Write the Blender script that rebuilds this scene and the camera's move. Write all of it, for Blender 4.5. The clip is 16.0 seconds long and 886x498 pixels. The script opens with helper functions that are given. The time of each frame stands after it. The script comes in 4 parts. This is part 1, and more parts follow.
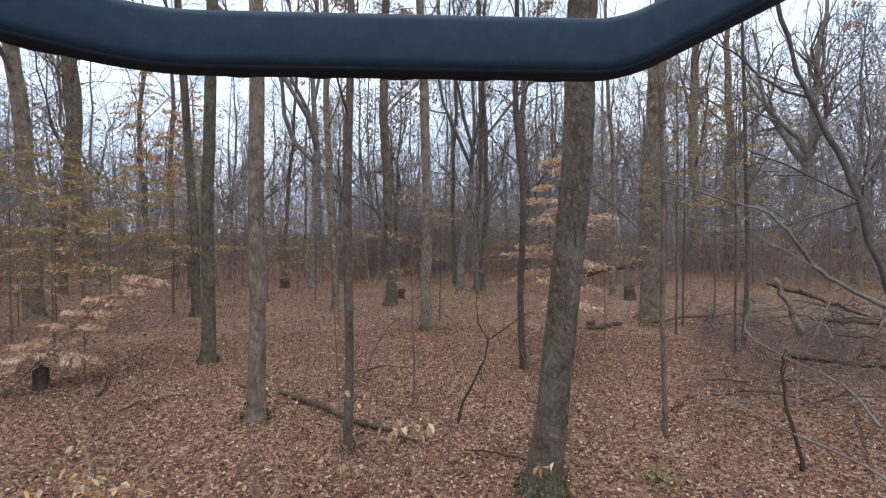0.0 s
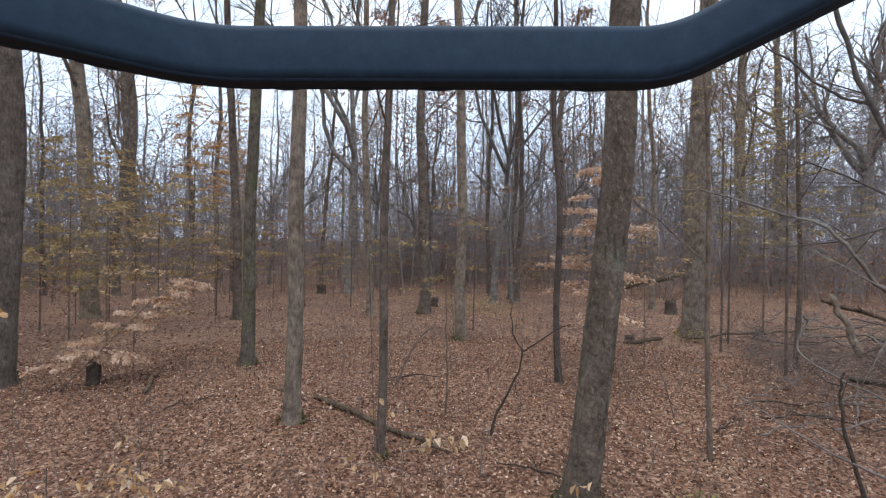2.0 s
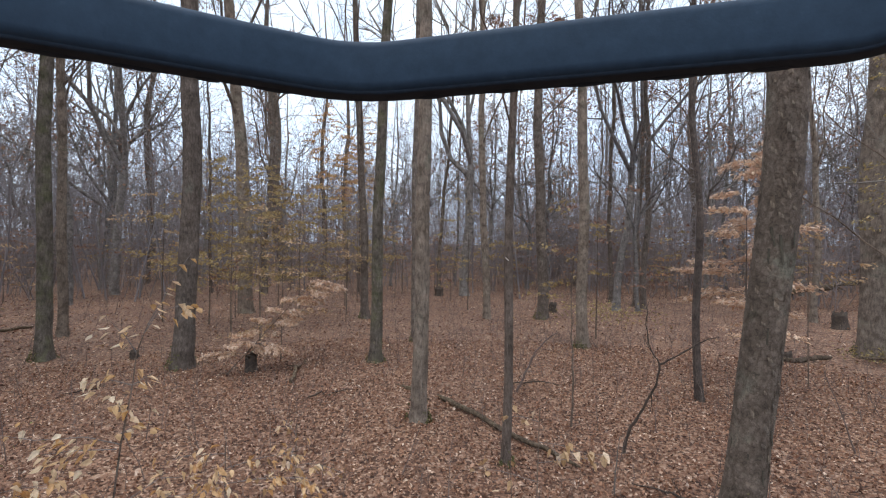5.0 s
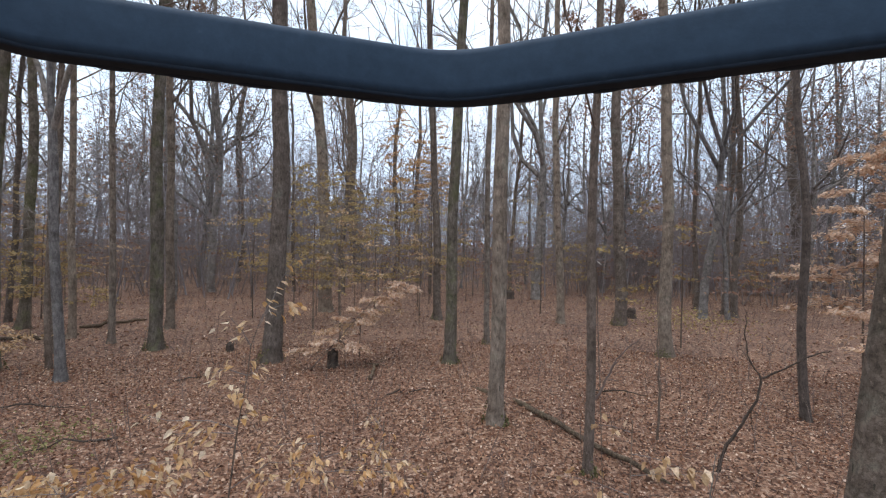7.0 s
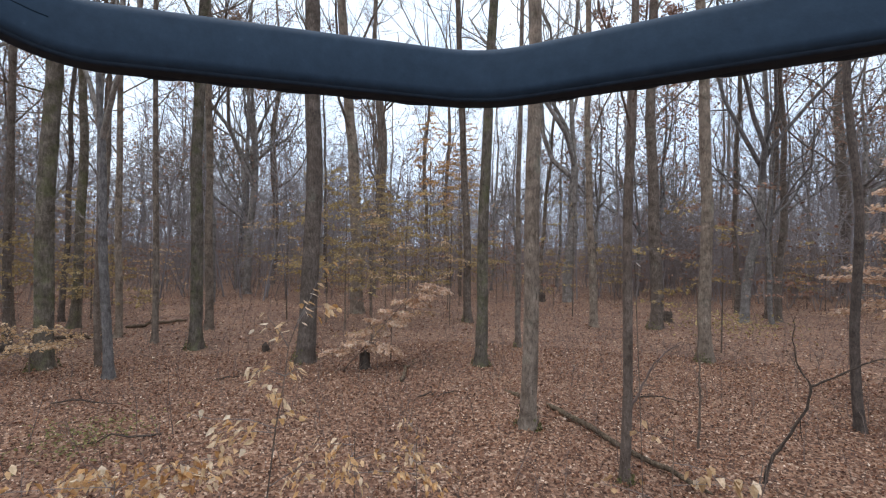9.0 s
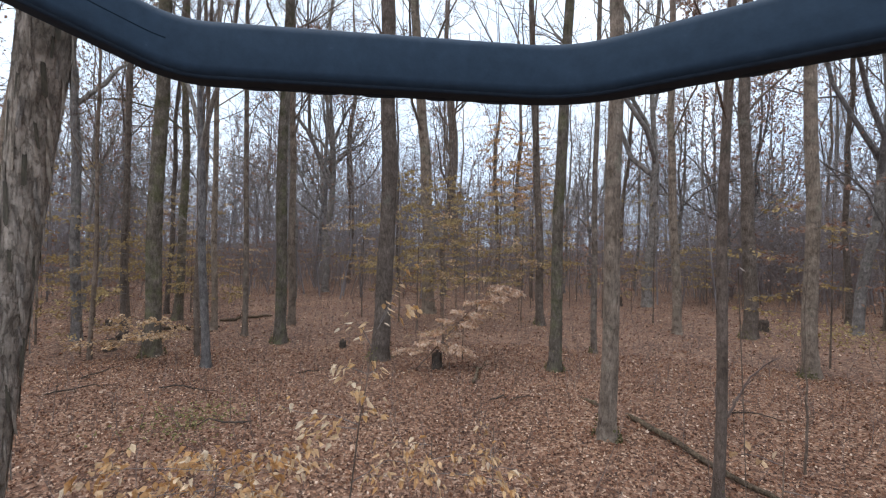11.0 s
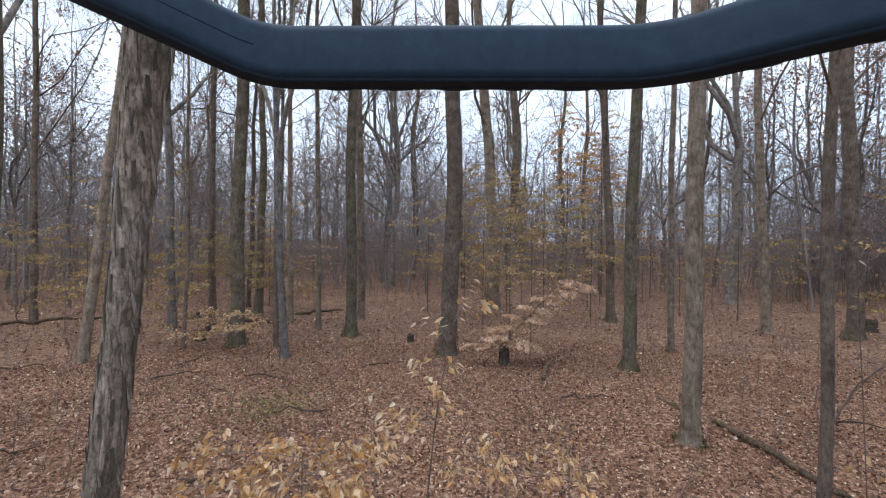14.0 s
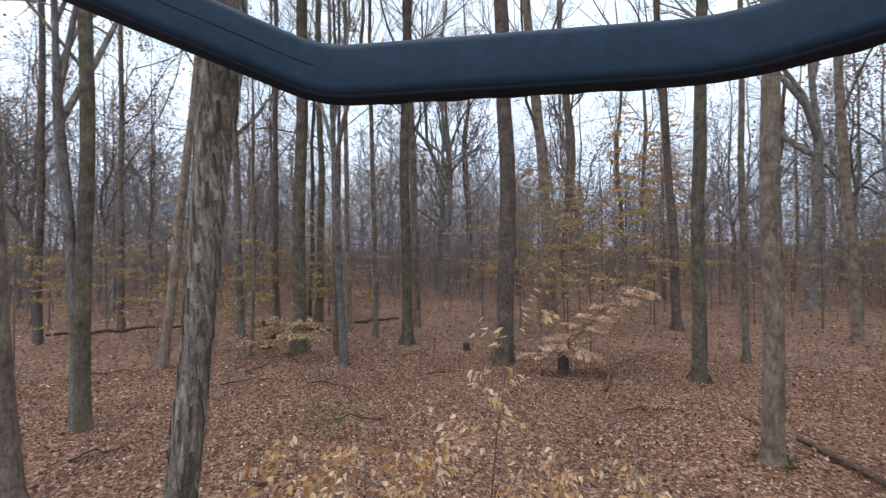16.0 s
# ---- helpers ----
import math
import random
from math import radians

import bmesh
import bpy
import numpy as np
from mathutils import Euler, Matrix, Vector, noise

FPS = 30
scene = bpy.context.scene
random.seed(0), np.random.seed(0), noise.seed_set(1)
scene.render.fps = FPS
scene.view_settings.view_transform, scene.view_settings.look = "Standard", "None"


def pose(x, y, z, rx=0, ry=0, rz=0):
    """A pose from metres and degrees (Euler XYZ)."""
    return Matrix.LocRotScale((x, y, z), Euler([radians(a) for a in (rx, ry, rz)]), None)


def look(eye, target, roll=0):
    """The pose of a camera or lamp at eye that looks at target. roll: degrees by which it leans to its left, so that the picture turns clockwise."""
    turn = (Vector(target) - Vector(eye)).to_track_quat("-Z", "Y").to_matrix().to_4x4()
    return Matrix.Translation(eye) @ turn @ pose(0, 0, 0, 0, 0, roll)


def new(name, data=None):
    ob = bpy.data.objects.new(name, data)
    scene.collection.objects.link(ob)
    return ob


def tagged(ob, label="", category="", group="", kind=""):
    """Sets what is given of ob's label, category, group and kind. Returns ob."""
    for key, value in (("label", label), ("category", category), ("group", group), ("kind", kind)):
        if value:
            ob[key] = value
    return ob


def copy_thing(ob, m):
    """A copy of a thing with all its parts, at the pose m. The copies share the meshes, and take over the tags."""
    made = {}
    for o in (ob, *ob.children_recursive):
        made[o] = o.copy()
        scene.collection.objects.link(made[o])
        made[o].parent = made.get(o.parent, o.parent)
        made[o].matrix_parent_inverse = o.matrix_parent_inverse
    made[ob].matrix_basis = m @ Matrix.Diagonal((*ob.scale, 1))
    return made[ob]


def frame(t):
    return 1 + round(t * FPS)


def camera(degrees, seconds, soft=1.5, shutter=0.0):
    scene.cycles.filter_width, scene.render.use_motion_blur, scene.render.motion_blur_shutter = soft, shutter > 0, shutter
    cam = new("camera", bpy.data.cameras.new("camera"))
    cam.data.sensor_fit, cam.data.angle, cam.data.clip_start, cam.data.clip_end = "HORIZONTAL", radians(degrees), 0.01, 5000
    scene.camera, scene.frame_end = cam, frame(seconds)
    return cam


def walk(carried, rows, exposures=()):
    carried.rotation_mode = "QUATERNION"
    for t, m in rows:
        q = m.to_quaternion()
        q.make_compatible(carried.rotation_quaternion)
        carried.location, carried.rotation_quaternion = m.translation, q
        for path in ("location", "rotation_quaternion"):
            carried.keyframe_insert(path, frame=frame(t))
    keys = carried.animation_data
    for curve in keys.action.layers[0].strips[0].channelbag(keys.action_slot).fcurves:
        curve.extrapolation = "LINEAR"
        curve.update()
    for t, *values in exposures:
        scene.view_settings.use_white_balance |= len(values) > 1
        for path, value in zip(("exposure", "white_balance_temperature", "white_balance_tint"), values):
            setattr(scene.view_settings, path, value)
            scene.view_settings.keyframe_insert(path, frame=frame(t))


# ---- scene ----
cam = camera(88.0, 16.0, 1.2, 0.25)
PATH = (  # seconds, place in metres, yaw, pitch and roll in degrees
    (0.0, 0.001, 0.000, 2.348, -0.00, -0.95, 0.21),
    (0.5, 0.001, 0.004, 2.341, 0.63, -1.44, -0.72),
    (1.0, -0.004, 0.004, 2.352, 1.12, -0.12, -0.97),
    (1.5, -0.008, 0.001, 2.355, 2.07, 0.24, -0.66),
    (2.0, -0.017, 0.011, 2.357, 4.23, 0.10, -0.68),
    (2.5, -0.042, 0.008, 2.359, 7.20, 0.49, -1.33),
    (3.0, -0.047, 0.008, 2.356, 8.03, 0.46, -0.39),
    (3.5, -0.080, 0.013, 2.361, 12.00, 0.43, -0.10),
    (4.0, -0.116, 0.017, 2.359, 15.27, 0.31, -0.62),
    (4.5, -0.136, 0.033, 2.359, 16.79, 0.32, -0.66),
    (7.0, -0.257, -0.038, 2.361, 26.83, 0.58, -0.89),
    (7.5, -0.272, -0.039, 2.356, 28.52, 0.54, -1.05),
    (8.0, -0.272, -0.039, 2.356, 28.03, 0.60, -0.88),
    (8.5, -0.275, -0.044, 2.358, 28.71, 0.61, -0.68),
    (9.0, -0.285, -0.038, 2.359, 30.50, 0.81, -0.72),
    (11.5, -0.368, -0.048, 2.365, 40.75, 0.61, -0.70),
    (12.0, -0.376, -0.052, 2.363, 41.76, 0.43, -0.26),
    (12.5, -0.381, -0.055, 2.363, 42.30, 0.33, -0.65),
    (13.0, -0.391, -0.055, 2.360, 43.51, 0.12, -0.15),
    (13.5, -0.405, -0.061, 2.362, 45.55, -0.14, -0.43),
    (14.0, -0.423, -0.064, 2.360, 47.01, 0.08, -0.63),
    (14.5, -0.440, -0.070, 2.363, 48.46, -0.28, 0.03),
    (15.0, -0.439, -0.072, 2.364, 48.64, -0.26, 0.16),
    (15.5, -0.441, -0.065, 2.367, 48.89, 0.10, 0.97),
    (16.0, -0.452, -0.068, 2.371, 53.66, 1.03, 0.47),
)
walk(cam, [(t, pose(x, y, z, 90 + pitch, roll, yaw)) for t, x, y, z, yaw, pitch, roll in PATH], [(0.0, 0.87), (16.0, 0.87)])

# ---- light ----
world = bpy.data.worlds.new("overcast_sky")
scene.world = world
world.use_nodes = True
wn, wl = world.node_tree.nodes, world.node_tree.links
wn.clear()
sky = wn.new("ShaderNodeTexSky")
sky.sky_type, sky.sun_disc = "NISHITA", False
sky.sun_elevation, sky.sun_rotation = radians(77), radians(-155)
sky.dust_density, sky.air_density = 4.0, 1.0
cloud = wn.new("ShaderNodeTexNoise")
cloud.inputs["Scale"].default_value, cloud.inputs["Detail"].default_value = 2.2, 6.0
cloud_ramp = wn.new("ShaderNodeValToRGB")
cloud_ramp.color_ramp.elements[0].position, cloud_ramp.color_ramp.elements[0].color = 0.3, (0.63, 0.8, 1.06, 1)
cloud_ramp.color_ramp.elements[1].position, cloud_ramp.color_ramp.elements[1].color = 0.7, (0.85, 0.97, 1.13, 1)
cloud_gain = wn.new("ShaderNodeVectorMath")
cloud_gain.operation = "SCALE"
cloud_gain.inputs["Scale"].default_value = 10.2
cover = wn.new("ShaderNodeMixRGB")
cover.inputs[0].default_value = 0.88
backg = wn.new("ShaderNodeBackground")
backg.inputs["Strength"].default_value = 0.09
wout = wn.new("ShaderNodeOutputWorld")
wl.new(cloud.outputs["Fac"], cloud_ramp.inputs[0])
wl.new(cloud_ramp.outputs[0], cloud_gain.inputs[0])
wl.new(sky.outputs[0], cover.inputs[1])
wl.new(cloud_gain.outputs[0], cover.inputs[2])
wl.new(cover.outputs[0], backg.inputs["Color"])
wl.new(backg.outputs[0], wout.inputs[0])

sun = new("sun", bpy.data.lights.new("sun", "SUN"))
sun.data.energy, sun.data.angle, sun.data.color = 0.9, radians(45), (0.99, 0.98, 0.97)
sun.matrix_world = look((-3.5, -7.5, 36), (0, 0, 0))
tagged(sun, kind="structure")

# ---- materials ----
def links_of(mat):
    mat.use_nodes = True
    nt = mat.node_tree
    return nt.nodes, nt.links, nt.nodes["Principled BSDF"]


def ramp(nodes, stops):
    r = nodes.new("ShaderNodeValToRGB")
    e = r.color_ramp.elements
    while len(e) < len(stops):
        e.new(0.5)
    for el, (p, c) in zip(e, stops):
        el.position, el.color = p, (*c, 1)
    return r


def noise_at(nodes, lk, coord, scale, detail=5.0, rough=0.6):
    n = nodes.new("ShaderNodeTexNoise")
    n.inputs["Scale"].default_value, n.inputs["Detail"].default_value, n.inputs["Roughness"].default_value = scale, detail, rough
    lk.new(coord, n.inputs["Vector"])
    return n


def mixed(nodes, lk, fac, a, b, mode="MIX"):
    m = nodes.new("ShaderNodeMixRGB")
    m.blend_type = mode
    for socket, v in zip(m.inputs, (fac, a, b)):
        if isinstance(v, (int, float)):
            socket.default_value = v
        elif isinstance(v, tuple):
            socket.default_value = (*v, 1)
        else:
            lk.new(v, socket)
    return m.outputs[0]


def bark_material(name, dark, light, lichen, lichen_amount, furrow=9.0, depth=0.5, stretch=0.3):
    """Furrowed bark: stretched ridges, fine grain, patches of lichen or moss, a tone of its own for each tree."""
    mat = bpy.data.materials.new(name)
    nodes, lk, bsdf = links_of(mat)
    tc = nodes.new("ShaderNodeTexCoord")
    mp = nodes.new("ShaderNodeMapping")
    mp.inputs["Scale"].default_value = (furrow, furrow, furrow * stretch)
    lk.new(tc.outputs["Object"], mp.inputs["Vector"])
    ridges = noise_at(nodes, lk, mp.outputs[0], 3.0, 7.0, 0.68)
    grain = noise_at(nodes, lk, tc.outputs["Object"], 60.0, 4.0)
    patch = noise_at(nodes, lk, tc.outputs["Object"], 2.4, 5.0, 0.65)
    col = ramp(nodes, [(0.32, dark), (0.68, light)])
    lk.new(ridges.outputs["Fac"], col.inputs[0])
    warp = nodes.new("ShaderNodeVectorMath")
    warp.operation = "MULTIPLY_ADD"
    warp.inputs[1].default_value = (0.9, 0.9, 0.9)
    lk.new(ridges.outputs["Color"], warp.inputs[0])
    lk.new(mp.outputs[0], warp.inputs[2])
    plates = nodes.new("ShaderNodeTexVoronoi")
    plates.feature = "DISTANCE_TO_EDGE"
    plates.inputs["Scale"].default_value = 2.6
    lk.new(warp.outputs[0], plates.inputs["Vector"])
    crack = ramp(nodes, [(0.0, (0.5, 0.48, 0.46)), (0.1, (1, 1, 1))])
    lk.new(plates.outputs["Distance"], crack.inputs[0])
    pr = ramp(nodes, [(0.62 - 0.22 * lichen_amount, (0, 0, 0)), (0.74 - 0.18 * lichen_amount, (1, 1, 1))])
    lk.new(patch.outputs["Fac"], pr.inputs[0])
    weak = nodes.new("ShaderNodeMath")
    weak.operation = "MULTIPLY"
    weak.inputs[1].default_value = min(0.75, 0.3 + 0.5 * lichen_amount)
    lk.new(pr.outputs[0], weak.inputs[0])
    c = mixed(nodes, lk, min(1.0, depth + 0.15), mixed(nodes, lk, weak.outputs[0], col.outputs[0], lichen), crack.outputs[0], "MULTIPLY")
    blotch = noise_at(nodes, lk, tc.outputs["Object"], 5.0, 6.0, 0.6)
    br = ramp(nodes, [(0.3, (0.52, 0.5, 0.46)), (0.5, (0.95, 0.95, 0.94)), (0.7, (1.35, 1.34, 1.32))])
    lk.new(blotch.outputs["Fac"], br.inputs[0])
    c = mixed(nodes, lk, 1.0, c, br.outputs[0], "MULTIPLY")
    gr = ramp(nodes, [(0.3, (0.8, 0.8, 0.8)), (0.7, (1.06, 1.06, 1.06))])
    lk.new(grain.outputs["Fac"], gr.inputs[0])
    c = mixed(nodes, lk, 1.0, c, gr.outputs[0], "MULTIPLY")
    info = nodes.new("ShaderNodeObjectInfo")
    tone = ramp(nodes, [(0.0, (0.78, 0.78, 0.8)), (1.0, (1.2, 1.16, 1.1))])
    lk.new(info.outputs["Random"], tone.inputs[0])
    c = mixed(nodes, lk, 1.0, c, tone.outputs[0], "MULTIPLY")
    lk.new(c, bsdf.inputs["Base Color"])
    bsdf.inputs["Roughness"].default_value = 0.92
    bsdf.inputs["Specular IOR Level"].default_value = 0.2
    bump = nodes.new("ShaderNodeBump")
    bump.inputs["Strength"].default_value, bump.inputs["Distance"].default_value = depth, 0.03
    high = nodes.new("ShaderNodeMath")
    high.operation = "MULTIPLY"
    lk.new(ridges.outputs["Fac"], high.inputs[0])
    lk.new(crack.outputs[0], high.inputs[1])
    lk.new(high.outputs[0], bump.inputs["Height"])
    bump2 = nodes.new("ShaderNodeBump")
    bump2.inputs["Strength"].default_value, bump2.inputs["Distance"].default_value = 0.4, 0.006
    lk.new(grain.outputs["Fac"], bump2.inputs["Height"])
    lk.new(bump.outputs[0], bump2.inputs["Normal"])
    lk.new(bump2.outputs[0], bsdf.inputs["Normal"])
    return mat


def leaf_material(name, stops, glow=0.3):
    """Dry leaves: each its own tone, mottled, thin enough to let some light through."""
    mat = bpy.data.materials.new(name)
    nodes, lk, bsdf = links_of(mat)
    geo = nodes.new("ShaderNodeNewGeometry")
    col = ramp(nodes, stops)
    lk.new(geo.outputs["Random Per Island"], col.inputs[0])
    tc = nodes.new("ShaderNodeTexCoord")
    spots = noise_at(nodes, lk, tc.outputs["Object"], 45.0, 3.0)
    sr = ramp(nodes, [(0.3, (0.68, 0.64, 0.6)), (0.65, (1.1, 1.1, 1.1))])
    lk.new(spots.outputs["Fac"], sr.inputs[0])
    c = mixed(nodes, lk, 1.0, col.outputs[0], sr.outputs[0], "MULTIPLY")
    wide = noise_at(nodes, lk, tc.outputs["Object"], 0.6, 5.0, 0.6)
    wr = ramp(nodes, [(0.3, (0.8, 0.77, 0.78)), (0.7, (1.1, 1.1, 1.06))])
    lk.new(wide.outputs["Fac"], wr.inputs[0])
    c = mixed(nodes, lk, 1.0, c, wr.outputs[0], "MULTIPLY")
    lk.new(c, bsdf.inputs["Base Color"])
    bsdf.inputs["Roughness"].default_value = 0.72
    bsdf.inputs["Specular IOR Level"].default_value = 0.2
    thin = nodes.new("ShaderNodeBsdfTranslucent")
    lk.new(c, thin.inputs["Color"])
    mix = nodes.new("ShaderNodeMixShader")
    mix.inputs[0].default_value = glow
    lk.new(bsdf.outputs[0], mix.inputs[1])
    lk.new(thin.outputs[0], mix.inputs[2])
    lk.new(mix.outputs[0], nodes["Material Output"].inputs[0])
    return mat


def ground_material():
    """Old trodden leaf litter between the loose leaves: a mosaic of browns with damp and pale stretches."""
    mat = bpy.data.materials.new("leaf_litter_floor")
    nodes, lk, bsdf = links_of(mat)
    tc = nodes.new("ShaderNodeTexCoord")
    warp = noise_at(nodes, lk, tc.outputs["Object"], 9.0, 3.0)
    moved = nodes.new("ShaderNodeVectorMath")
    moved.operation = "MULTIPLY_ADD"
    moved.inputs[1].default_value = (0.12, 0.12, 0.12)
    lk.new(warp.outputs["Color"], moved.inputs[0])
    lk.new(tc.outputs["Object"], moved.inputs[2])
    cells = nodes.new("ShaderNodeTexVoronoi")
    cells.inputs["Scale"].default_value = 29.0
    lk.new(moved.outputs[0], cells.inputs["Vector"])
    split = nodes.new("ShaderNodeSeparateColor")
    lk.new(cells.outputs["Color"], split.inputs[0])
    col = ramp(nodes, [(0.0, (0.055, 0.03, 0.021)), (0.3, (0.155, 0.082, 0.053)), (0.6, (0.25, 0.138, 0.088)), (0.85, (0.345, 0.206, 0.135)), (1.0, (0.47, 0.33, 0.24))])
    lk.new(split.outputs[0], col.inputs[0])
    wide = noise_at(nodes, lk, tc.outputs["Object"], 0.45, 6.0, 0.6)
    wr = ramp(nodes, [(0.3, (0.7, 0.66, 0.66)), (0.7, (1.12, 1.1, 1.06))])
    lk.new(wide.outputs["Fac"], wr.inputs[0])
    c = mixed(nodes, lk, 1.0, col.outputs[0], wr.outputs[0], "MULTIPLY")
    fine = noise_at(nodes, lk, tc.outputs["Object"], 70.0, 4.0)
    fr = ramp(nodes, [(0.3, (0.6, 0.6, 0.6)), (0.7, (1.2, 1.2, 1.2))])
    lk.new(fine.outputs["Fac"], fr.inputs[0])
    c = mixed(nodes, lk, 1.0, c, fr.outputs[0], "MULTIPLY")
    lk.new(c, bsdf.inputs["Base Color"])
    bsdf.inputs["Roughness"].default_value = 0.85
    bsdf.inputs["Specular IOR Level"].default_value = 0.2
    bump = nodes.new("ShaderNodeBump")
    bump.inputs["Strength"].default_value, bump.inputs["Distance"].default_value = 0.8, 0.03
    lk.new(split.outputs[1], bump.inputs["Height"])
    lk.new(bump.outputs[0], bsdf.inputs["Normal"])
    return mat


def plain_material(name, stops, scale, rough, bump_by=0.004, spec=0.4):
    mat = bpy.data.materials.new(name)
    nodes, lk, bsdf = links_of(mat)
    tc = nodes.new("ShaderNodeTexCoord")
    n = noise_at(nodes, lk, tc.outputs["Object"], scale, 6.0, 0.65)
    col = ramp(nodes, stops)
    lk.new(n.outputs["Fac"], col.inputs[0])
    lk.new(col.outputs[0], bsdf.inputs["Base Color"])
    bsdf.inputs["Roughness"].default_value = rough
    bsdf.inputs["Specular IOR Level"].default_value = spec
    f = noise_at(nodes, lk, tc.outputs["Object"], scale * 6, 4.0)
    bump = nodes.new("ShaderNodeBump")
    bump.inputs["Strength"].default_value, bump.inputs["Distance"].default_value = 0.5, bump_by
    lk.new(f.outputs["Fac"], bump.inputs["Height"])
    lk.new(bump.outputs[0], bsdf.inputs["Normal"])
    return mat


LICHEN, MOSS = (0.22, 0.225, 0.17), (0.118, 0.12, 0.05)
BARK = {
    "grey": bark_material("grey_bark", (0.142, 0.107, 0.084), (0.335, 0.264, 0.208), LICHEN, 0.35),
    "dark": bark_material("dark_bark", (0.103, 0.078, 0.062), (0.258, 0.201, 0.16), LICHEN, 0.2, 11.0),
    "moss": bark_material("mossy_bark", (0.1, 0.08, 0.062), (0.25, 0.204, 0.16), MOSS, 0.7),
    "big": bark_material("cracked_bark", (0.11, 0.083, 0.064), (0.24, 0.188, 0.146), LICHEN, 0.4, 8.0, 0.6, 0.75),
    "shaggy": bark_material("shaggy_bark", (0.14, 0.113, 0.092), (0.42, 0.36, 0.305), (0.075, 0.065, 0.043), 0.5, 11.0, 0.7, 0.32),
    "slim": bark_material("young_bark", (0.104, 0.075, 0.058), (0.249, 0.188, 0.146), LICHEN, 0.25, 16.0, 0.3),
}
# greyer bark carries the distance haze in its colour; forked trees share it
BARK["hazed"] = bark_material("hazed_grey_bark", (0.135, 0.116, 0.104), (0.315, 0.28, 0.257), LICHEN, 0.3)
BARK["rough"], BARK["fork"] = BARK["grey"], BARK["hazed"]
BARK["thin"] = bark_material("dark_thin_bark", (0.07, 0.053, 0.043), (0.19, 0.145, 0.117), LICHEN, 0.15, 16.0, 0.3)
TWIG = plain_material("twig_bark", [(0.3, (0.11, 0.09, 0.08)), (0.7, (0.22, 0.185, 0.165))], 12.0, 0.85)
# haze over the distant trees, put into a paler, greyer bark colour
HAZED_POLE = plain_material("hazed_pole_bark", [(0.3, (0.155, 0.132, 0.128)), (0.7, (0.3, 0.261, 0.254))], 0.35, 0.9)
DARK_STEM = plain_material("dark_smooth_bark", [(0.3, (0.045, 0.036, 0.031)), (0.7, (0.12, 0.096, 0.08))], 9.0, 0.85)
RED_TWIG = plain_material("brush_bark", [(0.3, (0.1, 0.069, 0.056)), (0.7, (0.21, 0.15, 0.121))], 3.0, 0.85)
# paled and greyed: the light veil of haze over far growth is in the colour
THICKET = plain_material("hazed_thicket_bark", [(0.3, (0.15, 0.117, 0.106)), (0.7, (0.275, 0.22, 0.2))], 0.25, 0.9)
SCAR = plain_material("dark_mossy_bark_scar", [(0.3, (0.034, 0.028, 0.02)), (0.7, (0.105, 0.088, 0.06))], 30.0, 0.95, 0.006)
PALE_WOOD = plain_material("weathered_dead_wood", [(0.25, (0.075, 0.062, 0.05)), (0.75, (0.24, 0.205, 0.17))], 14.0, 0.8, 0.008)
ROTTEN = plain_material("rotten_wood", [(0.3, (0.024, 0.018, 0.014)), (0.75, (0.11, 0.077, 0.055))], 18.0, 0.95, 0.02)
LOG_BARK = bark_material("log_bark", (0.07, 0.05, 0.034), (0.23, 0.168, 0.115), (0.15, 0.132, 0.06), 0.3, 9.0, 0.8)
RUBBER = plain_material("navy_rubber", [(0.3, (0.011, 0.026, 0.046)), (0.68, (0.018, 0.038, 0.064)), (0.84, (0.044, 0.066, 0.09))], 14.0, 0.6, 0.0012, 0.2)
# darker copy of the rubber: shade under the sleeve put into the colour
UNDER_SHADE = plain_material("rubber_underside_shade", [(0.3, (0.012, 0.02, 0.032)), (0.7, (0.019, 0.03, 0.045))], 30.0, 0.8, 0.0008, 0.15)
SEAM = plain_material("black_seam", [(0.3, (0.008, 0.014, 0.022)), (0.7, (0.013, 0.022, 0.033))], 30.0, 0.9, 0.0005, 0.05)
LITTER = leaf_material("fallen_leaves", [(0.0, (0.085, 0.044, 0.031)), (0.22, (0.19, 0.091, 0.058)), (0.5, (0.305, 0.156, 0.095)), (0.76, (0.41, 0.231, 0.146)), (0.92, (0.56, 0.372, 0.258)), (1.0, (0.78, 0.62, 0.49))], 0.12)
BEECH = leaf_material("tan_beech_leaves", [(0.0, (0.4, 0.245, 0.12)), (0.4, (0.55, 0.365, 0.2)), (0.8, (0.64, 0.46, 0.28)), (1.0, (0.74, 0.58, 0.42))])
PALE = leaf_material("bleached_beech_leaves", [(0.0, (0.5, 0.265, 0.1)), (0.35, (0.64, 0.39, 0.185)), (0.7, (0.75, 0.53, 0.31)), (1.0, (0.84, 0.69, 0.5))])
WHITE_LEAF = leaf_material("bleached_white_leaf", [(0.0, (0.8, 0.76, 0.68)), (1.0, (0.85, 0.81, 0.74))])
FADED = leaf_material("faded_beech_leaves", [(0.0, (0.6, 0.38, 0.24)), (0.5, (0.74, 0.53, 0.38)), (1.0, (0.84, 0.69, 0.55))], 0.4)
CREAM = leaf_material("cream_beech_leaves", [(0.0, (0.58, 0.33, 0.12)), (0.4, (0.72, 0.5, 0.28)), (1.0, (0.87, 0.77, 0.6))], 0.42)
YELLOW = leaf_material("yellow_leaves", [(0.0, (0.29, 0.2, 0.085)), (0.5, (0.42, 0.305, 0.135)), (1.0, (0.57, 0.44, 0.23))], 0.4)
OLIVE = leaf_material("olive_yellow_leaves", [(0.0, (0.24, 0.19, 0.08)), (0.5, (0.38, 0.29, 0.12)), (1.0, (0.54, 0.41, 0.2))])
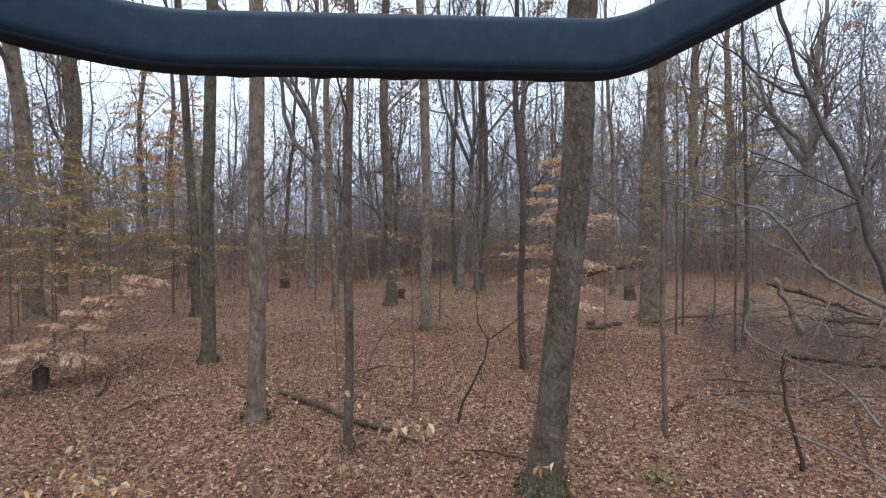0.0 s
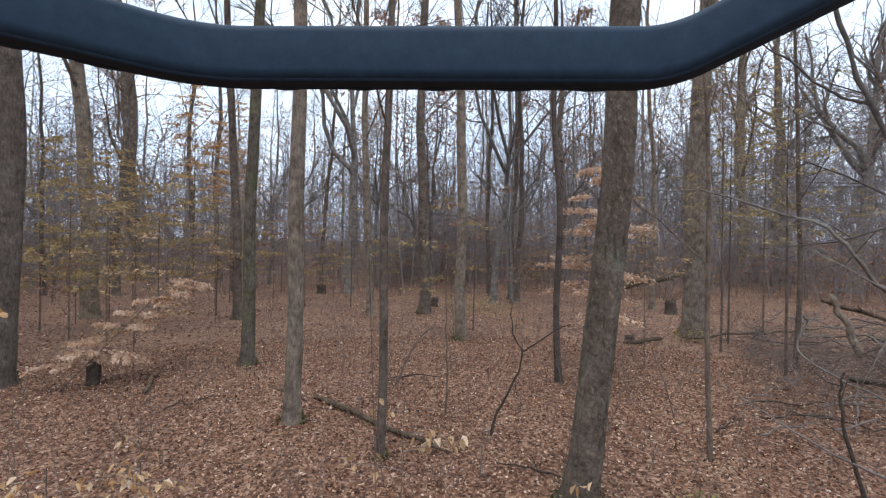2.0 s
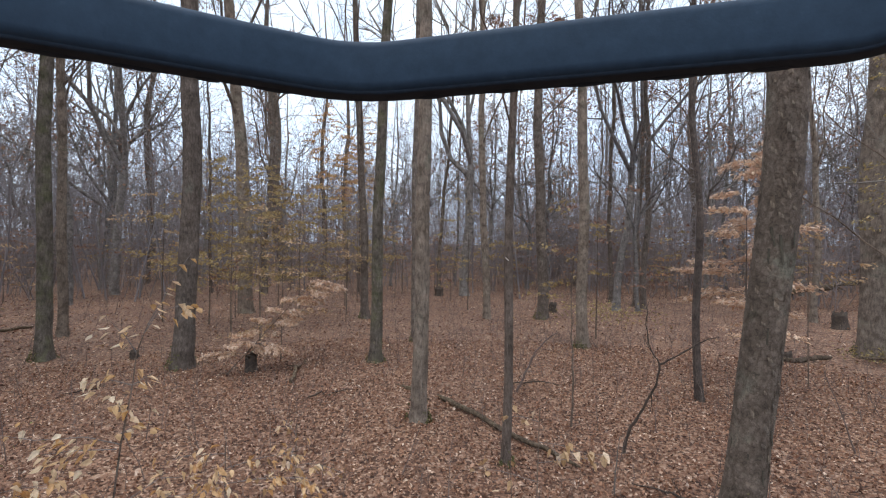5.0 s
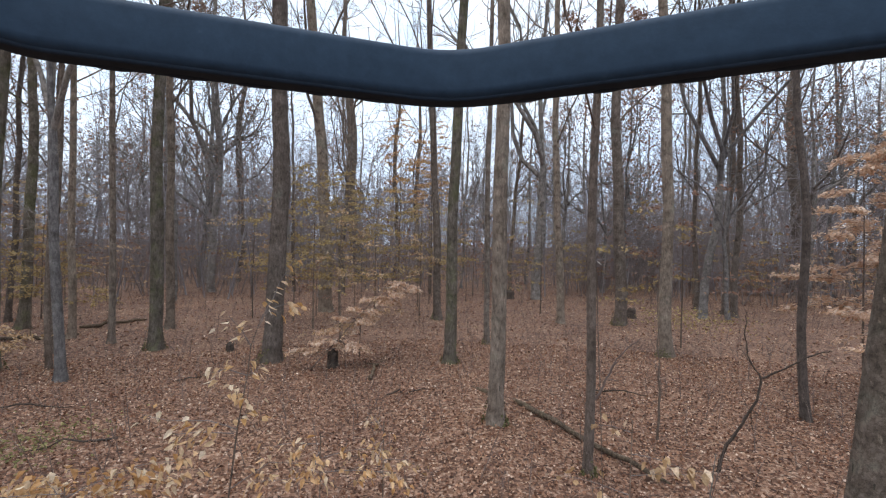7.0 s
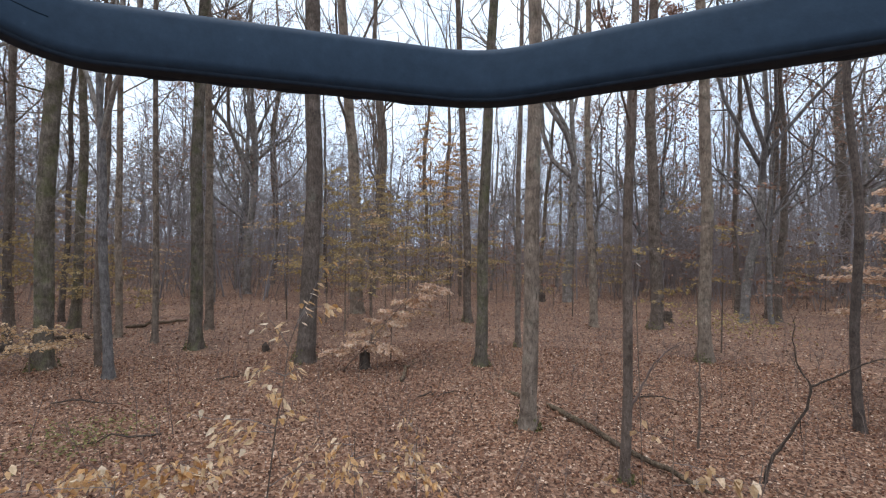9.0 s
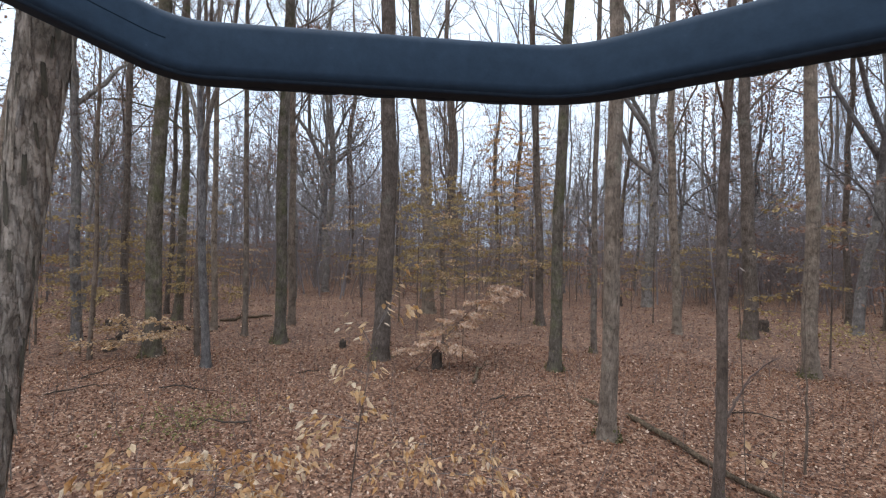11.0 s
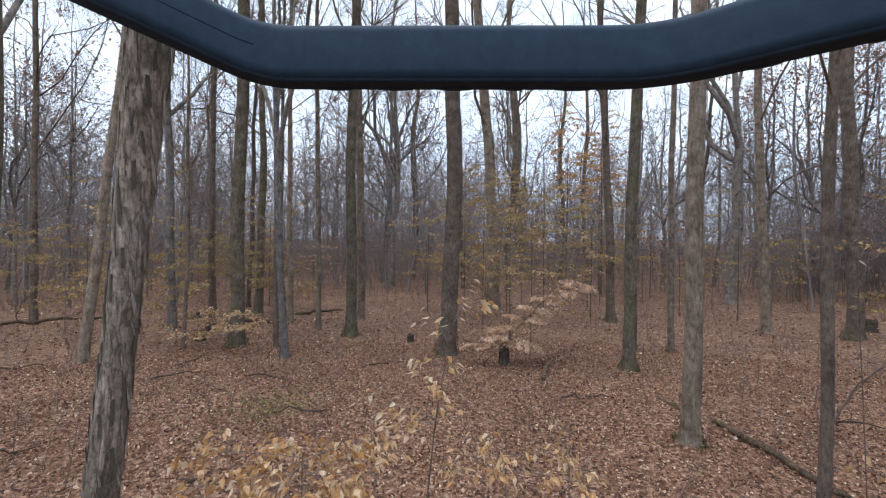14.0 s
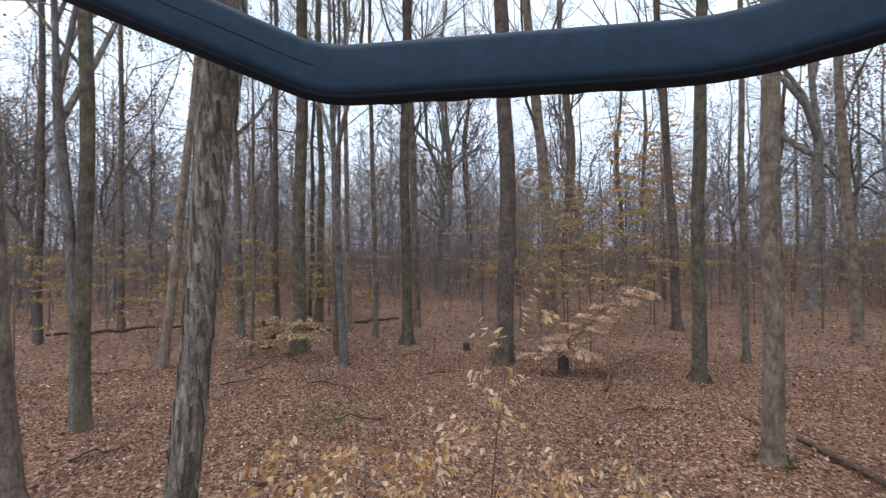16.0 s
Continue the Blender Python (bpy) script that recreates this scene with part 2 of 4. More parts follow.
ORANGE = leaf_material("orange_leaves", [(0.0, (0.46, 0.25, 0.1)), (0.5, (0.6, 0.35, 0.16)), (1.0, (0.72, 0.5, 0.28))], 0.5)
RUSSET = leaf_material("russet_oak_leaves", [(0.0, (0.2, 0.105, 0.075)), (0.5, (0.33, 0.185, 0.13)), (1.0, (0.46, 0.3, 0.215))], 0.35)
MOSSY = leaf_material("foot_moss", [(0.0, (0.09, 0.085, 0.035)), (0.5, (0.15, 0.14, 0.06)), (1.0, (0.24, 0.21, 0.1))], 0.1)
GREEN = leaf_material("low_green_leaves", [(0.0, (0.15, 0.15, 0.055)), (0.5, (0.25, 0.24, 0.095)), (1.0, (0.38, 0.34, 0.15))])

# ---- builders ----
rng = np.random.default_rng(7)


class Tubes:
    """Tapered round stems, gathered by length and number of sides."""

    def __init__(self):
        self.sets = {}
        self.spikes = []

    def spike(self, p, q, r):
        """A thin twig that runs to a point."""
        self.spikes.append((p, q, r))

    def add(self, pts, radii, sides):
        pts = np.asarray(pts, float)
        self.sets.setdefault((len(pts), sides), []).append((pts, np.asarray(radii, float)))

    def many(self, pts, radii, sides):
        for p, r in zip(pts, radii):
            self.add(p, r, sides)

    def arrays(self):
        verts, quads, at = [], [], 0
        for (k, sides), items in self.sets.items():
            p = np.array([a for a, _ in items])
            r = np.array([b for _, b in items])
            if r.ndim == 2:
                r = np.repeat(r[:, :, None], sides, 2)
            n = len(p)
            ahead = p[:, -1] - p[:, 0]
            ahead /= np.linalg.norm(ahead, axis=1, keepdims=True) + 1e-9
            ref = np.where(np.abs(ahead[:, 2:]) > 0.8, [[1.0, 0, 0]], [[0, 0, 1.0]])
            u = np.cross(ahead, ref)
            u /= np.linalg.norm(u, axis=1, keepdims=True) + 1e-9
            w = np.cross(ahead, u)
            a = np.arange(sides) * 2 * np.pi / sides
            ring = np.cos(a)[None, :, None] * u[:, None] + np.sin(a)[None, :, None] * w[:, None]
            v = p[:, :, None] + r[..., None] * ring[:, None]
            verts.append(v.reshape(-1, 3))
            i, j, s = np.meshgrid(np.arange(n), np.arange(k - 1), np.arange(sides), indexing="ij")
            b = at + (i * k + j) * sides
            q = np.stack([b + s, b + (s + 1) % sides, b + sides + (s + 1) % sides, b + sides + s], -1)
            quads.append(q.reshape(-1, 4))
            at += n * k * sides
        quads = np.concatenate(quads).tolist()
        if self.spikes:  # three sides and a point
            p, q = np.array([a for a, _, _ in self.spikes]), np.array([b for _, b, _ in self.spikes])
            r = np.array([c for _, _, c in self.spikes])[:, None]
            u = np.cross(q - p, rng.normal(0, 1, p.shape))
            u /= np.linalg.norm(u, axis=1, keepdims=True) + 1e-9
            w = np.cross(unit_rows(q - p), u)
            verts.append(np.stack([p + r * u, p + r * (-0.5 * u + 0.866 * w), p + r * (-0.5 * u - 0.866 * w), q], 1).reshape(-1, 3))
            b = at + np.arange(len(p))[:, None] * 4
            quads += np.concatenate([b + [0, 1, 3], b + [1, 2, 3], b + [2, 0, 3]]).tolist()
        return np.concatenate(verts), quads

    def mesh(self, name):
        return mesh_of(name, *self.arrays())


def unit_rows(v):
    return v / (np.linalg.norm(v, axis=1, keepdims=True) + 1e-9)


def mesh_of(name, verts, faces, smooth=True):
    me = bpy.data.meshes.new(name)
    me.from_pydata(verts.tolist(), [], faces if isinstance(faces, list) else faces.tolist())
    if smooth:
        me.shade_smooth()
    return me


def part(name, data, material, parent=None, label="", kind=""):
    """One mesh object under a thing, from a mesh, tubes or a bmesh."""
    if isinstance(data, Tubes):
        data = data.mesh(name)
    elif isinstance(data, bmesh.types.BMesh):
        bm, data = data, bpy.data.meshes.new(name)
        bm.to_mesh(data)
        bm.free()
    if not data.materials:
        data.materials.append(material)
    ob = new(name, data)
    ob.parent = parent
    return tagged(ob, label=label, kind=kind)


def leaf_mesh(name, places, sizes, tilt=0.35, curl=0.25, wide=0.62, droop=0.0, facing=None):
    """Many folded leaves of two halves each, at the places given."""
    n = len(places)
    lx = np.array([0.0, 0.3, 0.72, 1.0, 0.72, 0.3]) - 0.5
    ly = np.array([0.0, 0.85, 0.5, 0.0, -0.5, -0.85]) * wide * 0.62
    v = np.zeros((n, 6, 3))
    v[..., 0] = lx
    v[..., 1] = ly * rng.uniform(0.75, 1.2, (n, 1))
    v[..., 2] = np.abs(ly) * rng.uniform(-0.3, 1.0, (n, 1)) * curl * 4 + (lx**2) * rng.uniform(-1.2, 1.0, (n, 1)) * curl
    v *= np.asarray(sizes)[:, None, None]
    yaw = rng.uniform(0, 2 * np.pi, n) if facing is None else facing
    pit, rol = rng.normal(droop, tilt, n), rng.normal(0, tilt, n)
    cy, sy, cp, sp, cr, sr = np.cos(yaw), np.sin(yaw), np.cos(pit), np.sin(pit), np.cos(rol), np.sin(rol)
    y2, z2 = v[..., 1] * cr[:, None] - v[..., 2] * sr[:, None], v[..., 1] * sr[:, None] + v[..., 2] * cr[:, None]
    x3, z3 = v[..., 0] * cp[:, None] + z2 * sp[:, None], -v[..., 0] * sp[:, None] + z2 * cp[:, None]
    x4, y4 = x3 * cy[:, None] - y2 * sy[:, None], x3 * sy[:, None] + y2 * cy[:, None]
    out = np.stack([x4, y4, z3], -1) + np.asarray(places)[:, None]
    b = np.arange(n)[:, None] * 6
    quads = np.concatenate([b + [0, 3, 2, 1], b + [0, 5, 4, 3]], 0)
    return mesh_of(name, out.reshape(-1, 3), quads, smooth=False)


def ground_z(x, y):
    """The gentle swell of the forest floor, and beyond 45 m a rise all round the camera, shaped to close low sky gaps
    in its view.
    """
    return 0.05 * np.sin(0.55 * x + 0.4) * np.cos(0.47 * y) + 0.03 * np.sin(1.3 * x + 0.9 * y) + 0.05 * np.clip(np.hypot(x, y) - 45, 0, 95)


def sector(n, near, far, power=1.0, lo=-56, hi=112):
    """Places on the floor in the sector that the camera turns through; power 2 spreads evenly over the area."""
    a = np.radians(rng.uniform(lo, hi, n))
    r = (near**power + (far**power - near**power) * rng.uniform(0, 1, n)) ** (1 / power)
    return -r * np.sin(a), r * np.cos(a)


def unit(v):
    return v / (np.linalg.norm(v) + 1e-9)


def grow(tubes, start, way, length, r, level, deep, rise=0.25, tips=None):
    """A bough and its branches and twigs, bending upward."""
    if level >= 2 and level >= deep:
        tip = np.array(start) + unit(np.array(way) + (0, 0, rise * 0.5)) * length
        tubes.spike(np.array(start), tip, r)
        if tips is not None:
            tips.extend([0.5 * (tip + start), tip])
        return
    k = (7, 5, 3, 2)[min(level, 3)]
    sides = (5, 3, 3, 3)[min(level, 3)]
    pts, d = [np.array(start)], unit(np.array(way))
    for _ in range(k - 1):
        d = unit(d + rng.normal(0, 0.24, 3) + (0, 0, rise * 0.35))
        pts.append(pts[-1] + d * length / (k - 1))
    tubes.add(pts, r * np.linspace(1, 0.3, k), sides)
    if tips is not None and level >= deep:
        tips.extend(pts[1:])
    if level < deep:
        for s in range((7, 9, 5)[level]):
            f = rng.uniform(0.25, 0.98)
            i = min(int(f * (k - 1)), k - 2)
            p = pts[i] + (pts[i + 1] - pts[i]) * (f * (k - 1) - i)
            side = unit(np.cross(unit(pts[i + 1] - pts[i]), rng.normal(0, 1, 3)))
            w = unit(unit(pts[i + 1] - pts[i]) * rng.uniform(0.5, 1.0) + side * rng.uniform(0.5, 0.9))
            grow(tubes, p, w, length * rng.uniform(0.38, 0.62) * (1.15 - 0.5 * f), r * 0.5 * (1 - 0.4 * f), level + 1, deep, rise, tips)


def trunk_path(height, lean, bow, wander, steps):
    z = np.array(steps)
    ph = rng.uniform(0, 6.28, 4)
    x = lean[0] * z + bow[0] * np.sin(np.clip(z / 4.4, 0, 1) * np.pi) + wander * (np.sin(0.5 * z + ph[0]) - np.sin(ph[0]) + 0.4 * np.sin(1.7 * z + ph[1]) - 0.4 * np.sin(ph[1]))
    y = lean[1] * z + bow[1] * np.sin(np.clip(z / 4.4, 0, 1) * np.pi) + wander * (np.sin(0.45 * z + ph[2]) - np.sin(ph[2]) + 0.4 * np.sin(1.5 * z + ph[3]) - 0.4 * np.sin(ph[3]))
    return np.stack([x, y, z], -1)


def plate_mesh():
    """One plate of bark: thick, tapering, its lower end standing off the trunk."""
    bm = bmesh.new()
    bmesh.ops.create_grid(bm, x_segments=2, y_segments=3, size=0.5)
    bm.verts.ensure_lookup_table()
    for v in bm.verts:
        u, w = v.co.x, v.co.y
        side = 1.0 - 0.35 * abs(w) + rng.uniform(-0.12, 0.12)
        v.co = Vector((0.006 - 0.02 * u * u + (0.008 * max(-w, 0)) + rng.uniform(-0.001, 0.001), 0.03 * u * side, 0.11 * (w + rng.uniform(-0.06, 0.06))))
    bmesh.ops.solidify(bm, geom=bm.faces[:], thickness=0.006)
    me = bpy.data.meshes.new("bark_plate")
    bm.to_mesh(me)
    bm.free()
    return me


PLATES = {}


def plates_of(mat):
    if mat.name not in PLATES:
        PLATES[mat.name] = [plate_mesh() for _ in range(5)]
    return PLATES[mat.name]


def bark_plates(trunk, path, steps, rad, n, mat):
    """Loose plates over the lower trunk, each a piece of its own."""
    for k in range(n):
        z = 0.25 + 4.8 * (k + rng.uniform(0, 1)) / n
        a = k * 2.399 + rng.uniform(-0.35, 0.35)
        c = [float(np.interp(z, steps, path[:, i])) for i in range(3)]
        r = float(np.interp(z, steps, rad)) * 1.0
        scar = rng.random() < (0.16 if mat is BARK["big"] else 0.35)
        shag = 2.1 if mat is BARK["shaggy"] else 1.0
        me = plates_of(SCAR if scar else mat)[k % 5]
        ob = part("bark_plate", me, SCAR if scar else mat, trunk)
        s = rng.uniform(0.45, 0.95) * ((0.6 if mat is BARK["grey"] else 1.25) if scar else 1.0)
        ob.matrix_basis = Matrix.Translation((c[0] + r * math.cos(a), c[1] + r * math.sin(a), z)) @ pose(0, 0, 0, rng.uniform(-9, 9), 0, math.degrees(a)) @ Matrix.Diagonal((0.35, s * 0.7, s * rng.uniform(0.9, 1.7), 1) if scar else (rng.uniform(0.4, 0.9), s * 1.35 / shag**0.5, s * rng.uniform(0.5, 1.15) * shag, 1))


WORDS = {
    "grey": "tall straight grey-barked forest tree, bare of leaves", "dark": "tall dark-barked bare forest tree among fallen leaves",
    "moss": "bare forest tree with green moss on its bark", "big": "leaning grey tree with cracked bark, bare of leaves",
    "hazed": "tall far forest tree, bark greyed for haze, bare of leaves", "slim": "slender young bare tree in the leaf litter", "thin": "slender dark crooked bare tree in the leaf litter", "fork": "bare forest tree whose trunk forks into ascending limbs",
    "rough": "thick rough-barked bare tree in the forest", "shaggy": "grey tree with shaggy peeling bark plates",
}


def tree(x, y, r, lx=0.0, ly=0.0, kind="grey", height=0, bow=(0, 0), crown_at=0, deep=2, label="", limbs=0, leaves=None, sides=0, name="tree", haze=0, plates=0, moss=0, swell=()):
    """A tree: tapered trunk with root flare, boughs, branches and twigs."""
    far = math.hypot(x, y)
    height = height or (min(26.0, 13 + 60 * r) if r > 0.065 else 3.0 + 95 * r)
    deep = min(deep, 2)
    base = new(name)
    base.location = (x, y, float(ground_z(x, y)) - 0.04)
    sides = sides or (16 if far < 9 and r > 0.08 else 10 if far < 20 else 7)
    low = np.concatenate([[0, 0.06, 0.14, 0.26, 0.42, 0.65, 0.95], np.arange(1.4, min(7, height * 0.6), 0.55 if far < 12 else 1.1)])
    steps = np.concatenate([low, np.linspace(low[-1] + 0.8, height, 9)])
    path = trunk_path(height, (lx, ly), bow, (min(0.085, 0.4 * r) if far < 20 else min(0.17, 0.9 * r)) + (0.02 if kind == "slim" else 0.06 if kind == "thin" else 0), steps)
    s = steps / height
    rad = r * np.interp(steps, [0, 2.2, 0.45 * height + 2, height], [1.08, 1.0, 0.72, 0.06])
    start = crown_at or height * ((0.38 if far < 13 else 0.27) if kind != "fork" else 0.24)
    if kind == "fork":
        rad = rad * np.interp(steps, [start + 0.2, start + 1.2, start + 4], [1, 0.66, 0.6])
    if swell:
        rad = rad * np.interp(steps, [a for a, _ in swell], [b for _, b in swell])
    flare = np.exp(-steps / (0.13 + 0.5 * r))[:, None]
    ang = np.arange(sides) * 2 * np.pi / sides
    lobes = 0.55 + 0.45 * np.cos(rng.integers(3, 6) * ang + rng.uniform(0, 6))[None]
    rough = rng.normal(0, 0.03, (len(steps), sides)) + 0.04 * np.cos(2 * ang + rng.uniform(0, 6))[None]
    rads = rad[:, None] * (1 + (0.85 * min(1.0, 0.15 / r) if kind not in ("slim", "thin") else 0.5) * flare * lobes + rough)
    t = Tubes()
    t.add(path, rads, sides)
    trunk = part("trunk", t, BARK[kind], base)
    if moss:
        a, hgt = rng.uniform(0, 6.28, moss), rng.gamma(1.3, 0.5 * r, moss)
        keep = np.sin(a * 1.0 + moss) > -0.5
        a, hgt = a[keep], hgt[keep]
        out = np.interp(hgt, steps, rad) * (1 + 0.75 * np.exp(-hgt / (0.13 + 0.5 * r))) + 0.006
        spot = np.stack([np.interp(hgt, steps, path[:, 0]) + out * np.cos(a), np.interp(hgt, steps, path[:, 1]) + out * np.sin(a), hgt + 0.03], -1)
        part("moss", leaf_mesh("moss", spot, rng.uniform(0.018, 0.045, len(spot)), 0.9, 0.3, 0.9), MOSSY, trunk, "green moss round the foot of the trunk", "stuff")
    if plates:
        bark_plates(trunk, path, steps, rad, plates, BARK[kind])
    boughs, tips = Tubes(), []
    n = limbs or (9 if far < 13 else 12 if r > 0.065 else 6)
    for i in range(n):
        z = start + (height * 0.94 - start) * (i + rng.uniform(0, 0.8)) / n * (0.3 if kind == "fork" and i < 4 else 1.0)
        p = np.array([np.interp(z, steps, path[:, c]) for c in range(3)])
        rr = float(np.interp(z, steps, rad))
        a = rng.uniform(0, 6.28)
        up = rng.uniform(0.9, 2.2) if kind != "fork" or i > 3 else rng.uniform(1.6, 2.4)
        reach = (height - z) * rng.uniform(0.35, 0.55) + 0.6
        grow(boughs, p, (math.cos(a), math.sin(a), up), reach, rr * (0.3 if kind != "fork" or i > 3 else 0.8), 0, deep, 0.3, tips)
    if 7 < far < 20 and r > 0.06:
        for _ in range(7):
            z = rng.uniform(2.2, start + 1)
            p = np.array([np.interp(z, steps, path[:, c]) for c in range(3)])
            a = rng.uniform(0, 6.28)
            grow(boughs, p, (math.cos(a), math.sin(a), 0.4), rng.uniform(0.3, 1.4), 0.008, 1, 2, 0.15)
    for _ in range(haze):
        p = tips[rng.integers(0, len(tips))] + rng.normal(0, 0.25, 3)
        w = unit(np.array([rng.normal(0, 0.7), rng.normal(0, 0.7), rng.uniform(-0.1, 1.2)]))
        boughs.spike(p - w * 0.3, p + w * rng.uniform(0.6, 1.6), 0.015)
    crown = part("crown", boughs, BARK[kind], base, "bare branches and twigs", "stuff")
    if leaves and tips:
        pick = np.array(tips)[rng.integers(0, len(tips), leaves[1])] + rng.normal(0, 0.16, (leaves[1], 3))
        part("foliage", leaf_mesh("foliage", pick, rng.uniform(0.09, 0.17, leaves[1]) * (1.2 if far > 25 else 1.0), 0.8), leaves[0], crown, "dry leaves still hanging", "stuff")
    return tagged(base, label or WORDS[kind], "tree", "forest trees")


def sapling(x, y, height, tiers, leaf_mat, leaf=0.08, lean=(0, 0), r=0.012, label="", droop=0.35, per=26, name="beech_sapling", top=1.0, extra=(), flat=1.0):
    """A young beech: thin stem and flat tiers of twigs with hanging leaves. tiers: height, bearing, length, number of side twigs."""
    base = new(name)
    gz = float(ground_z(x, y))
    base.location = (x, y, gz - 0.02)
    z = np.linspace(0, height * top, 9)
    path = trunk_path(height, lean, (0, 0), 0.02, z)
    stem = Tubes()
    stem.add(path, np.linspace(r, 0.003, 9), 6)
    part("stem", stem, BARK["slim"], base)
    tw, spots, ways = Tubes(), [np.array(e) for e in extra], [0.4 for _ in extra]
    for hz, bearing, length, n in tiers:
        b = radians(bearing)
        p = np.array([np.interp(hz, z, path[:, c]) for c in range(3)])
        d = np.array([-math.sin(b), math.cos(b), 0.16])
        pts = [p]
        for _ in range(5):
            d = unit(d + rng.normal(0, 0.07, 3) - (0, 0, 0.05))
            pts.append(pts[-1] + d * length / 5)
        tw.add(pts, np.linspace(min(0.006, 0.45 * r), 0.0012, 6), 4)
        for _ in range(n):
            i = rng.integers(1, 5)
            side = unit(np.cross(d, (0, 0, 1))) * rng.choice([-1, 1])
            w = unit(d * 0.7 + side * rng.uniform(0.4, 1.0) + (0, 0, rng.uniform(-0.12, 0.1) * flat))
            q = pts[i] + (pts[i + 1] - pts[i]) * rng.uniform(0, 1)
            tl = length * rng.uniform(0.25, 0.5)
            tpts = [q, q + w * tl * 0.5, q + w * tl - (0, 0, 0.06 * tl)]
            tw.add(tpts, np.array((0.0028, 0.002, 0.001)) * min(1.0, r / 0.01), 3)
            for f in rng.uniform(0.1, 1.0, max(2, int(per * tl))):
                spots.append(q + w * tl * f + rng.normal(0, 0.025, 3) * (1, 1, flat) - (0, 0, 0.02))
                ways.append(math.atan2(w[1], w[0]) + rng.normal(0, 0.7))
        for f in rng.uniform(0.2, 1.0, max(2, int(per * length * 0.5))):
            i = min(int(f * 5), 4)
            spots.append(pts[i] + (pts[i + 1] - pts[i]) * (f * 5 - i) + rng.normal(0, 0.03, 3) * (1, 1, flat))
            ways.append(rng.uniform(0, 6.28))
    if tiers:
        part("spray", tw, TWIG, base, "thin twigs", "stuff")
    part("leaves", leaf_mesh("leaves", spots, rng.uniform(0.75, 1.2, len(spots)) * leaf, 0.4, 0.3, 0.52, droop, np.array(ways)), leaf_mat, base, "dry hanging leaves", "stuff")
    return tagged(base, label or "young beech sapling holding dry tan leaves in flat tiers", "sapling", "beech saplings")


def hung_sapling(foot, stem, twigs, leaf=0.05):
    """A close young beech: a bent stem and fine twigs led through a few bends, with pointed leaves hanging from them."""
    base = new("beech_sapling")
    base.location = (*foot, float(ground_z(*foot)) - 0.02)
    here = np.array(base.location)
    st = Tubes()
    pts = np.array([(*foot, here[2])] + stem) - here
    st.add(pts, np.linspace(0.0055, 0.0018, len(pts)), 7)
    part("stem", st, BARK["slim"], base)
    spots, ways = [], []
    tw = Tubes()
    for bends, n in twigs:
        p = np.array(bends) - here
        tw.add(p, np.linspace(0.0028, 0.0012, len(p)), 5)
        for k in range(n):
            g = (0.25 + 0.75 * (k + 0.6) / n) * (len(p) - 1)
            i = min(int(g), len(p) - 2)
            way = math.atan2(*(p[-1] - p[0])[1::-1]) + rng.normal(0, 0.8)
            spots.append(p[i] + (p[i + 1] - p[i]) * (g - i) + rng.normal(0, 0.014 if n < 8 else 0.03, 3) + (0.4 * leaf * math.cos(way), 0.4 * leaf * math.sin(way), -0.35 * leaf))
            ways.append(way)
    part("spray", tw, TWIG, base, "thin twigs", "stuff")
    part("leaves", leaf_mesh("leaves", spots, rng.uniform(0.75, 1.2, len(spots)) * leaf, 0.35, 0.3, 0.55, 0.6, np.array(ways)), CREAM, base, "pale pointed leaves hanging down", "stuff")
    return tagged(base, "young beech sapling with pale hanging leaves close by", "sapling", "beech saplings")


# ---- ground ----
rings = np.concatenate([[0.0], np.geomspace(0.4, 900, 110)])
spokes = 144
aa = np.arange(spokes) * 2 * np.pi / spokes
gx, gy = rings[:, None] * np.cos(aa), rings[:, None] * np.sin(aa)
gv = np.stack([gx, gy, np.where(rings[:, None] < 200, ground_z(gx, gy), ground_z(200.0, 0.0))], -1).reshape(-1, 3)
ri, si = np.meshgrid(np.arange(len(rings) - 1), np.arange(spokes), indexing="ij")
gq = np.stack([ri * spokes + si, (ri + 1) * spokes + si, (ri + 1) * spokes + (si + 1) % spokes, ri * spokes + (si + 1) % spokes], -1).reshape(-1, 4)
ground = part("ground", mesh_of("ground", gv, gq), ground_material(), None, "forest floor covered with brown fallen leaves", "structure")
tagged(ground, category="ground")

